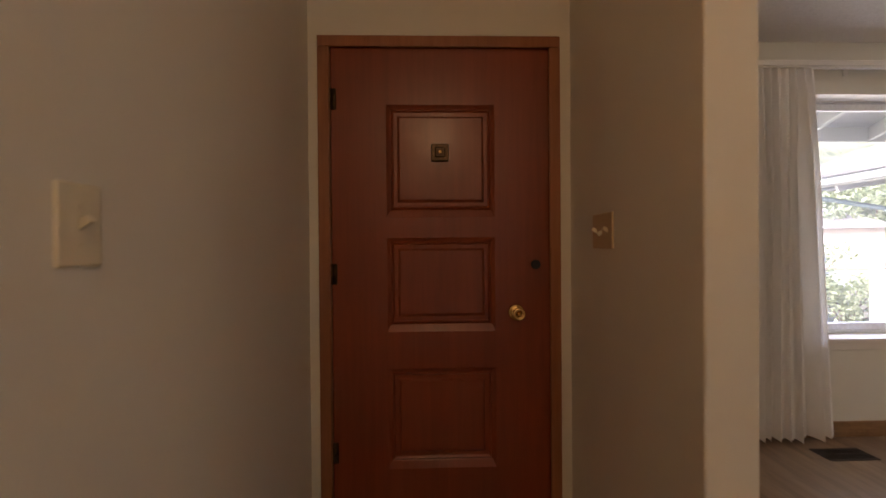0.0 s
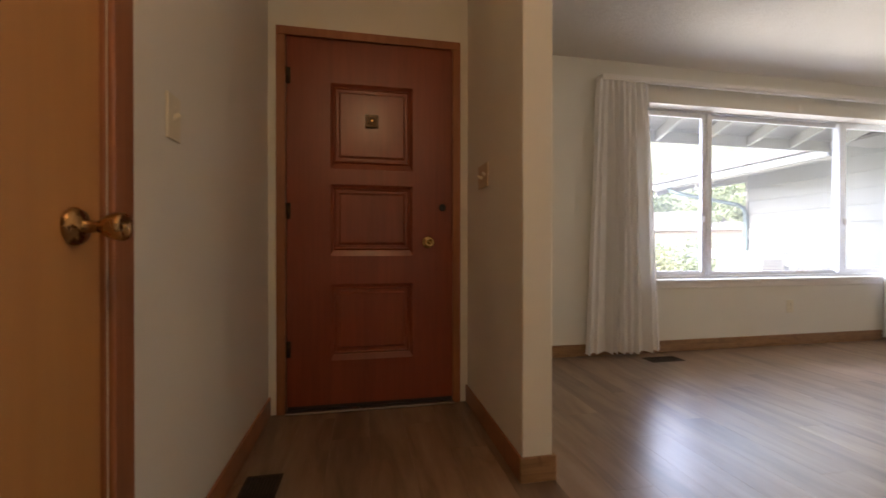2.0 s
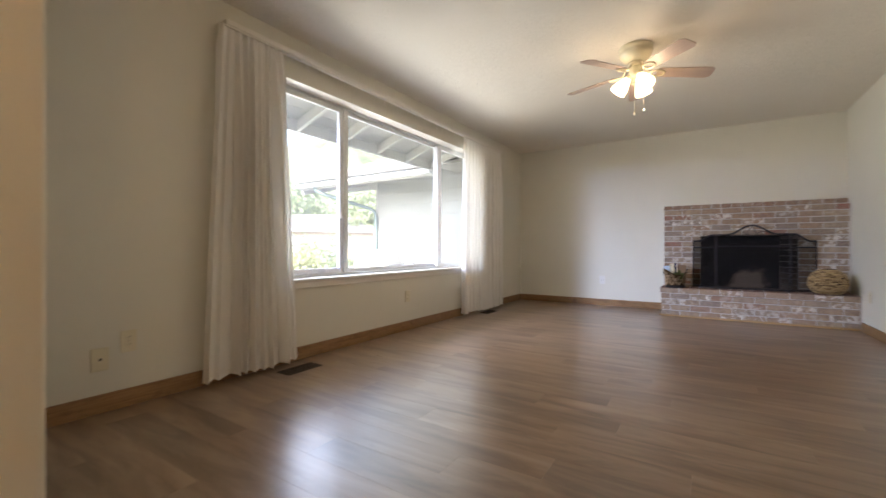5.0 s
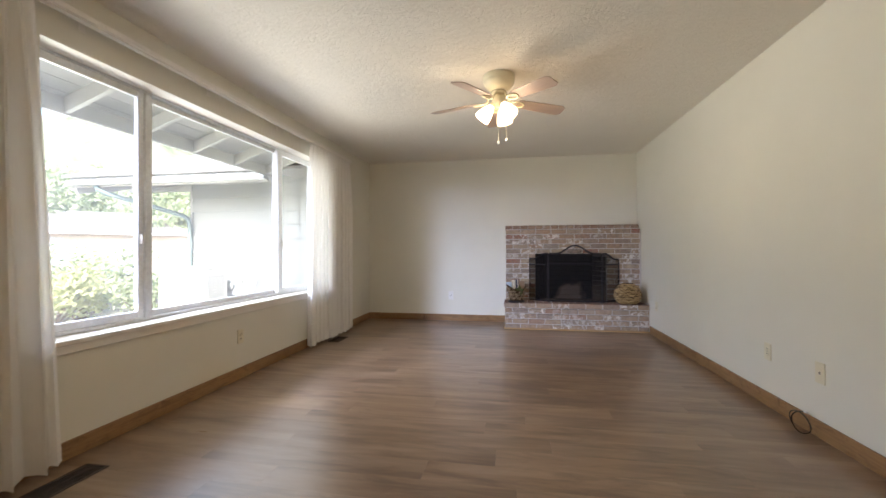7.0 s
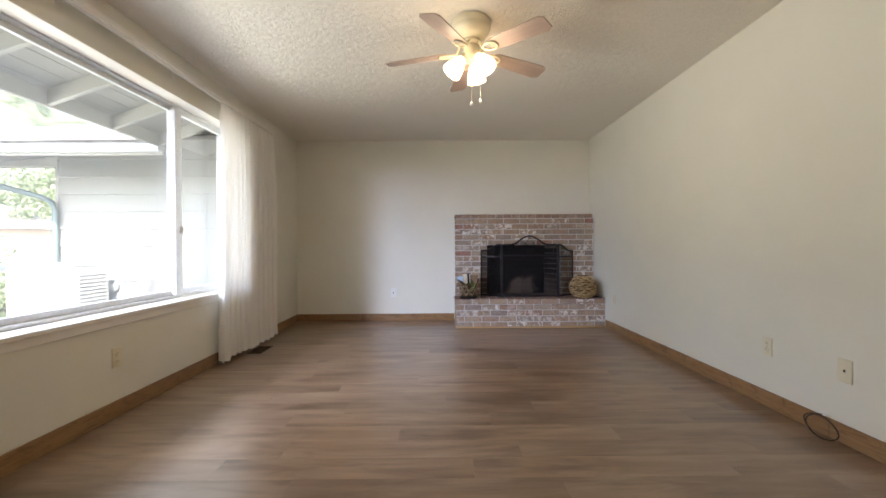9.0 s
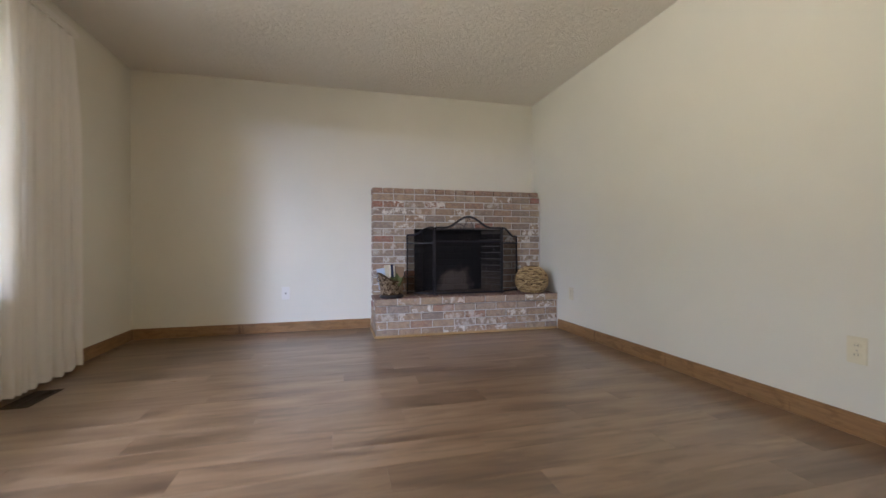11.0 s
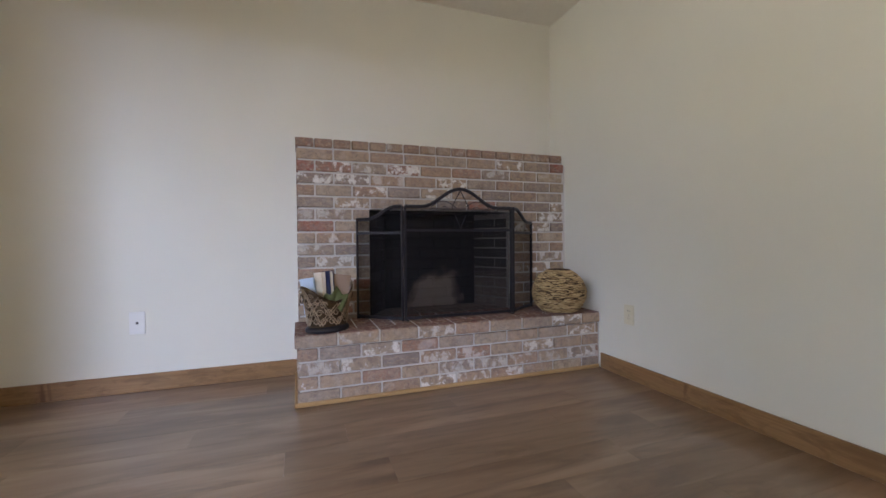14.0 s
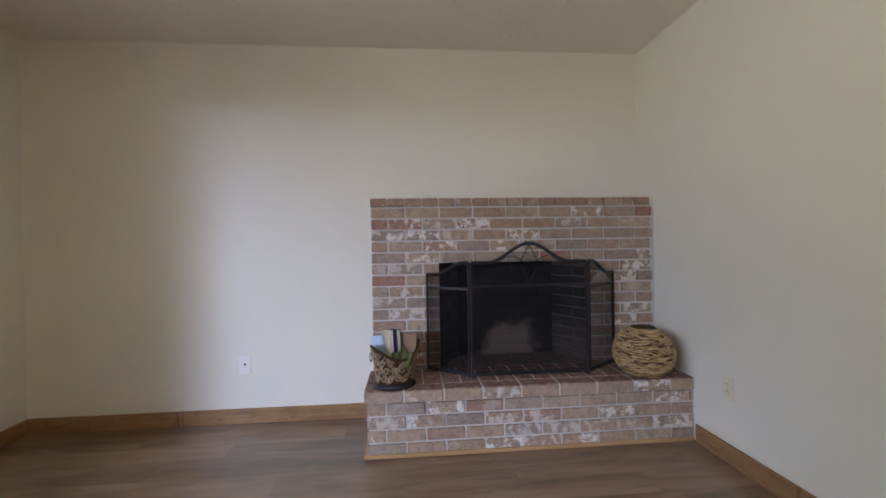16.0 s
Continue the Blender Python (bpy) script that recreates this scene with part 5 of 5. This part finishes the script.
# ---------------------------------------------------------------- outside: cooling unit and utility box
unit = thing("air_conditioner", "pale outdoor air conditioning unit with louvred side", "air conditioner", (7.12, 5.77, GZ + 0.06))
part("body", block(-0.265, 0.265, -0.40, 0.40, 0.04, 0.955, bevel=0.012, seg=2), AC_WHITE, unit)
part("lid", block(-0.28, 0.28, -0.415, 0.415, 0.955, 0.985, bevel=0.01, seg=2), AC_WHITE, unit)
part("base", block(-0.27, 0.27, -0.405, 0.405, 0.0, 0.04, bevel=0.005), AC_GREY, unit)
part("grille_recess", block(-0.21, 0.21, -0.404, -0.401, 0.10, 0.90), AC_GREY, unit, "grey coil behind the louvres")
for i in range(17):
    bm = bmesh.new()
    z = 0.12 + i * 0.046
    bar(bm, (-0.215, -0.416, z), (0.215, -0.416, z), 0.022, 0.030)
    part("louvre", bm, AC_LOUVRE, unit)
box_u = thing("utility_box", "small grey electrical box fixed to the siding", "utility box", (7.676, 5.46, 0.42))
part("cabinet", block(-0.08, 0.078, -0.11, 0.11, -0.06, 0.2, bevel=0.01, seg=2), AC_GREY, box_u)
part("meter", lathe(bmesh.new(), [(0, -0.07), (0.07, -0.07), (0.075, -0.05), (0.075, 0.0), (0, 0.0)], 20, pose(-0.08, 0.0, 0.10) @ pose(0, 0, 0, 0, 90)), AC_GREY, box_u, "", True)
part("conduit", tube(bmesh.new(), [(0.02, 0.0, -0.06), (0.02, 0.0, -0.3), (0.02, 0.0, GZ - 0.42)], 0.016, 8), AC_GREY, box_u, "", True)


# ---------------------------------------------------------------- outside: planting
def leaf_quads(bm, centre, radius, count, size, rnd):
    for _ in range(count):
        d = Vector((rnd.gauss(0, 1), rnd.gauss(0, 1), rnd.gauss(0, 0.8))).normalized() * radius * rnd.uniform(0.35, 1.0)
        p = centre + d
        a = Vector((rnd.uniform(-1, 1), rnd.uniform(-1, 1), rnd.uniform(-1, 1))).normalized()
        b = a.cross(Vector((rnd.uniform(-1, 1), rnd.uniform(-1, 1), rnd.uniform(-1, 1)))).normalized()
        s = size * rnd.uniform(0.6, 1.4)
        bm.faces.new([bm.verts.new(p - a * s), bm.verts.new(p + b * s * 0.5), bm.verts.new(p + a * s), bm.verts.new(p - b * s * 0.5)])


def tree(at, height, spread, seed, label, leaf=LEAF):
    rnd = random.Random(seed)
    th = thing("tree", label, "tree", at, "trees beyond the yard")
    bm = bmesh.new()
    tip = Vector((rnd.uniform(-0.4, 0.4), rnd.uniform(-0.4, 0.4), height * 0.72))
    tube(bm, [Vector((0, 0, 0)).lerp(tip, i / 6) + Vector((rnd.uniform(-0.08, 0.08), rnd.uniform(-0.08, 0.08), 0)) for i in range(7)], lambda u: height * 0.028 * (1 - 0.8 * u), 8)
    ends = []
    for k in range(11):
        t = rnd.uniform(0.3, 0.95)
        p0 = Vector((0, 0, 0)).lerp(tip, t)
        a = rnd.uniform(0, 2 * math.pi)
        ln = spread * rnd.uniform(0.55, 1.0) * (1.1 - 0.5 * t)
        p1 = p0 + Vector((math.cos(a) * ln, math.sin(a) * ln, height * rnd.uniform(0.05, 0.24)))
        tube(bm, [p0, p0.lerp(p1, 0.5) + Vector((0, 0, -0.1)), p1], lambda u: height * 0.011 * (1 - 0.75 * u), 6)
        ends += [p1, p0.lerp(p1, 0.6)]
    part("trunk", bm, BARK, th, "", True)
    bm = bmesh.new()
    for p in ends + [tip]:
        for _ in range(4):
            leaf_quads(bm, p + Vector((rnd.gauss(0, 0.3), rnd.gauss(0, 0.3), rnd.gauss(0, 0.25))) * spread * 0.45, spread * rnd.uniform(0.2, 0.36), 85, 0.16, rnd)
    part("crown", bm, leaf, th)
    return th


tree((20.5, 36.0, GZ), 8.5, 4.4, 1, "tall leafy green tree behind the street")
tree((29.0, 38.0, GZ), 8.5, 5.0, 2, "tall leafy green tree behind the street")
tree((37.0, 33.0, GZ), 8.5, 5.2, 3, "broad leafy green tree behind the street")
tree((34.0, 46.0, GZ), 10.0, 5.5, 7, "tall leafy green tree behind the street")
tree((23.0, 32.0, GZ), 7.0, 4.2, 11, "broad leafy green tree behind the street")
tree((31.5, 29.5, GZ), 7.5, 4.2, 12, "leafy green tree beyond the wing")
tree((27.0, 24.0, GZ), 5.5, 2.8, 9, "leafy green garden tree beyond the wing")


# the wooded hill that closes the view to the north-east
HILL, hnt, hb = material("wooded hillside")
hv = coords(hnt)
clump, patch = grain(hnt, hv, 0.32, 6, 0.7, 0.6), grain(hnt, hv, 0.06, 4, 0.55, 0.4)
hc = ramp(hnt, clump, [(0.38, (0.075, 0.09, 0.055)), (0.52, (0.15, 0.17, 0.105)), (0.68, (0.22, 0.235, 0.16))])
hc = blend(hnt, ramp(hnt, patch, [(0.45, (0, 0, 0)), (0.60, (0.75,) * 3)]), hc, (0.25, 0.25, 0.175))
hnt.links.new(hc, hb.inputs["Base Color"])
hb.inputs["Roughness"].default_value = 0.95
bump(hnt, hb, clump, 1.0, 1.2)
bm = bmesh.new()
rnd = random.Random(17)
hill = []
for j in range(49):
    d = 48 + 110 * (j / 48)
    rise = max(0.0, min(1.0, (d - 50) / 80))
    row = []
    for i in range(121):
        a = math.radians(4 + 92 * i / 120)
        x, y = 2 + d * math.cos(a), 3 + d * math.sin(a)
        bumpy = noise.noise(Vector((x * 0.05, y * 0.05, 0.0))) * 5 + noise.noise(Vector((x * 0.22, y * 0.22, 3.0))) * 2.6 + noise.noise(Vector((x * 0.6, y * 0.6, 7.0))) * 1.3
        row.append(bm.verts.new((x, y, GZ - 0.3 + rise * (30 + 4 * math.sin(2.2 * a)) * (0.5 + 0.5 * rise) + bumpy * min(1.0, 3 * rise))))
    hill.append(row)
for A, B in zip(hill, hill[1:]):
    for i in range(120):
        bm.faces.new([A[i], A[i + 1], B[i + 1], B[i]])
setting("hillside", bm, HILL, "wooded green hillside beyond the street", "hillside", True)


def shrub(at, size, seed, leaf, label):
    rnd = random.Random(seed)
    th = thing("shrub", label, "shrub", at, "shrubs in the yard")
    bm, tw = bmesh.new(), bmesh.new()
    for k in range(14):
        a, ln = rnd.uniform(0, 2 * math.pi), size * rnd.uniform(0.3, 0.8)
        p = Vector((math.cos(a) * ln, math.sin(a) * ln, size * rnd.uniform(0.35, 1.15)))
        tube(tw, [(0, 0, 0), p * 0.5 + Vector((0, 0, 0.05)), p], lambda u: 0.014 * (1 - 0.7 * u), 5)
        leaf_quads(bm, p, size * rnd.uniform(0.25, 0.42), 110, 0.045, rnd)
    part("stems", tw, BARK, th, "", True)
    part("foliage", bm, leaf, th)
    return th


for i, (x, y, s, lf) in enumerate(((6.6, 7.9, 0.75, LEAF_YELLOW), (7.4, 8.4, 0.95, LEAF_YELLOW), (7.7, 7.3, 0.7, LEAF), (8.6, 9.4, 1.15, LEAF), (6.4, 9.2, 0.55, LEAF_YELLOW), (9.6, 11.5, 1.2, LEAF_YELLOW), (8.0, 11.4, 0.6, LEAF))):
    shrub((x, y, GZ), s, 20 + i, lf, "loose yellow-green garden shrub" if lf is LEAF_YELLOW else "loose green garden shrub")

# ---------------------------------------------------------------- outside: neighbour and car
nb = thing("neighbour_house", "low tan house across the street with a garage", "house", (21.5, 26.5, GZ), "", -38)
part("wall", block(-6, 6, 0, 7, 0, 2.5), FAR_WALL, nb)
bm = bmesh.new()
vs = [bm.verts.new(c) for c in ((-6.5, -0.6, 2.45), (6.5, -0.6, 2.45), (6.5, 7.6, 2.45), (-6.5, 7.6, 2.45), (-3.2, 3.5, 4.0), (3.2, 3.5, 4.0))]
for q in ((0, 1, 5, 4), (1, 2, 5), (2, 3, 4, 5), (3, 0, 4), (3, 2, 1, 0)):
    bm.faces.new([vs[i] for i in q])
part("roof", bm, ROOFING, nb, "low hipped shingle roof")
part("fascia", block(-6.52, 6.52, -0.62, -0.58, 2.35, 2.5), GUTTER, nb)
gd = part("garage_door", block(-4.6, -0.6, -0.03, 0.02, 0.05, 2.15, bevel=0.01), GUTTER, nb, "white garage door")
for i in range(4):
    part("door_section", block(-4.5, -0.7, -0.045, -0.03, 0.1 + i * 0.51, 0.55 + i * 0.51, bevel=0.008), GUTTER, gd)
wn = part("window", block(1.4, 3.6, -0.03, 0.02, 0.9, 2.05), GUTTER, nb)
part("pane", block(1.5, 3.5, -0.04, -0.031, 1.0, 1.95), AC_GREY, wn)

car = thing("car", "silver-blue parked car on the driveway", "car", (17.6, 20.8, GZ + 0.01), "", -30)
bm = bmesh.new()
side = [(-2.1, 0.3), (-2.15, 0.65), (-1.9, 0.85), (-1.1, 0.95), (-0.5, 1.38), (0.9, 1.4), (1.6, 0.98), (2.1, 0.9), (2.15, 0.4), (2.0, 0.25)]
rows = [[bm.verts.new((x, s * (0.85 if z < 1.0 else 0.66), z)) for x, z in side] for s in (-1, 1)]
bm.faces.new(rows[0])
bm.faces.new(rows[1][::-1])
for i in range(len(side)):
    j = (i + 1) % len(side)
    bm.faces.new([rows[0][j], rows[0][i], rows[1][i], rows[1][j]])
bmesh.ops.bevel(bm, geom=bm.edges[:], offset=0.06, segments=2, affect="EDGES")
part("body", bm, CAR_PAINT, car, "", True)
for s in (-1, 1):
    bm = bmesh.new()
    bm.faces.new([bm.verts.new(c) for c in ((-0.95, s * 0.84, 0.98), (1.35, s * 0.84, 1.0), (0.85, s * 0.70, 1.33), (-0.45, s * 0.70, 1.32))])
    part("side_window", bm, AC_GREY, car, "dark side glass")
    for x in (-1.35, 1.35):
        wh = part("wheel", lathe(bmesh.new(), [(0.2, -0.1), (0.31, -0.1), (0.33, -0.06), (0.33, 0.06), (0.31, 0.1), (0.2, 0.1)], 24, pose(x, s * 0.80, 0.33, 90)), RUBBER, car, "black tyre", True)
        part("rim", lathe(bmesh.new(), [(0, -0.08), (0.19, -0.09), (0.2, 0.09), (0, 0.08)], 20, pose(x, s * 0.80, 0.33, 90)), ALUM, wh, "", True)


# ---------------------------------------------------------------- floor planks
PW, PL = 0.182, 1.22
plank_meshes = {}
rnd = random.Random(2)
xp = WX + 0.001
row = 0
while xp < EX - 0.01:
    w = min(PW, EX - xp)
    y_end = DY + 0.005 if xp < PX0 - 0.05 else NY
    yy = SY
    ln = PL * (0.2, 0.62, 0.36, 0.84, 0.5)[row % 5] + 0.061 * (row % 3)
    while yy < y_end - 0.02:
        ln = min(ln, y_end - yy)
        key = (round(w, 3), round(ln, 3))
        if key not in plank_meshes:
            plank_meshes[key] = finish("plank", block(-key[0] / 2 + 0.0001, key[0] / 2 - 0.0001, -key[1] / 2 + 0.0001, key[1] / 2 - 0.0001, -0.008, 0.0, bevel=0.0004), PLANK)
        ob = new("plank", plank_meshes[key])
        ob.parent = floor
        ob.location = (xp + w / 2, yy + ln / 2, 0.0)
        yy += ln
        ln = PL
    xp += PW
    row += 1
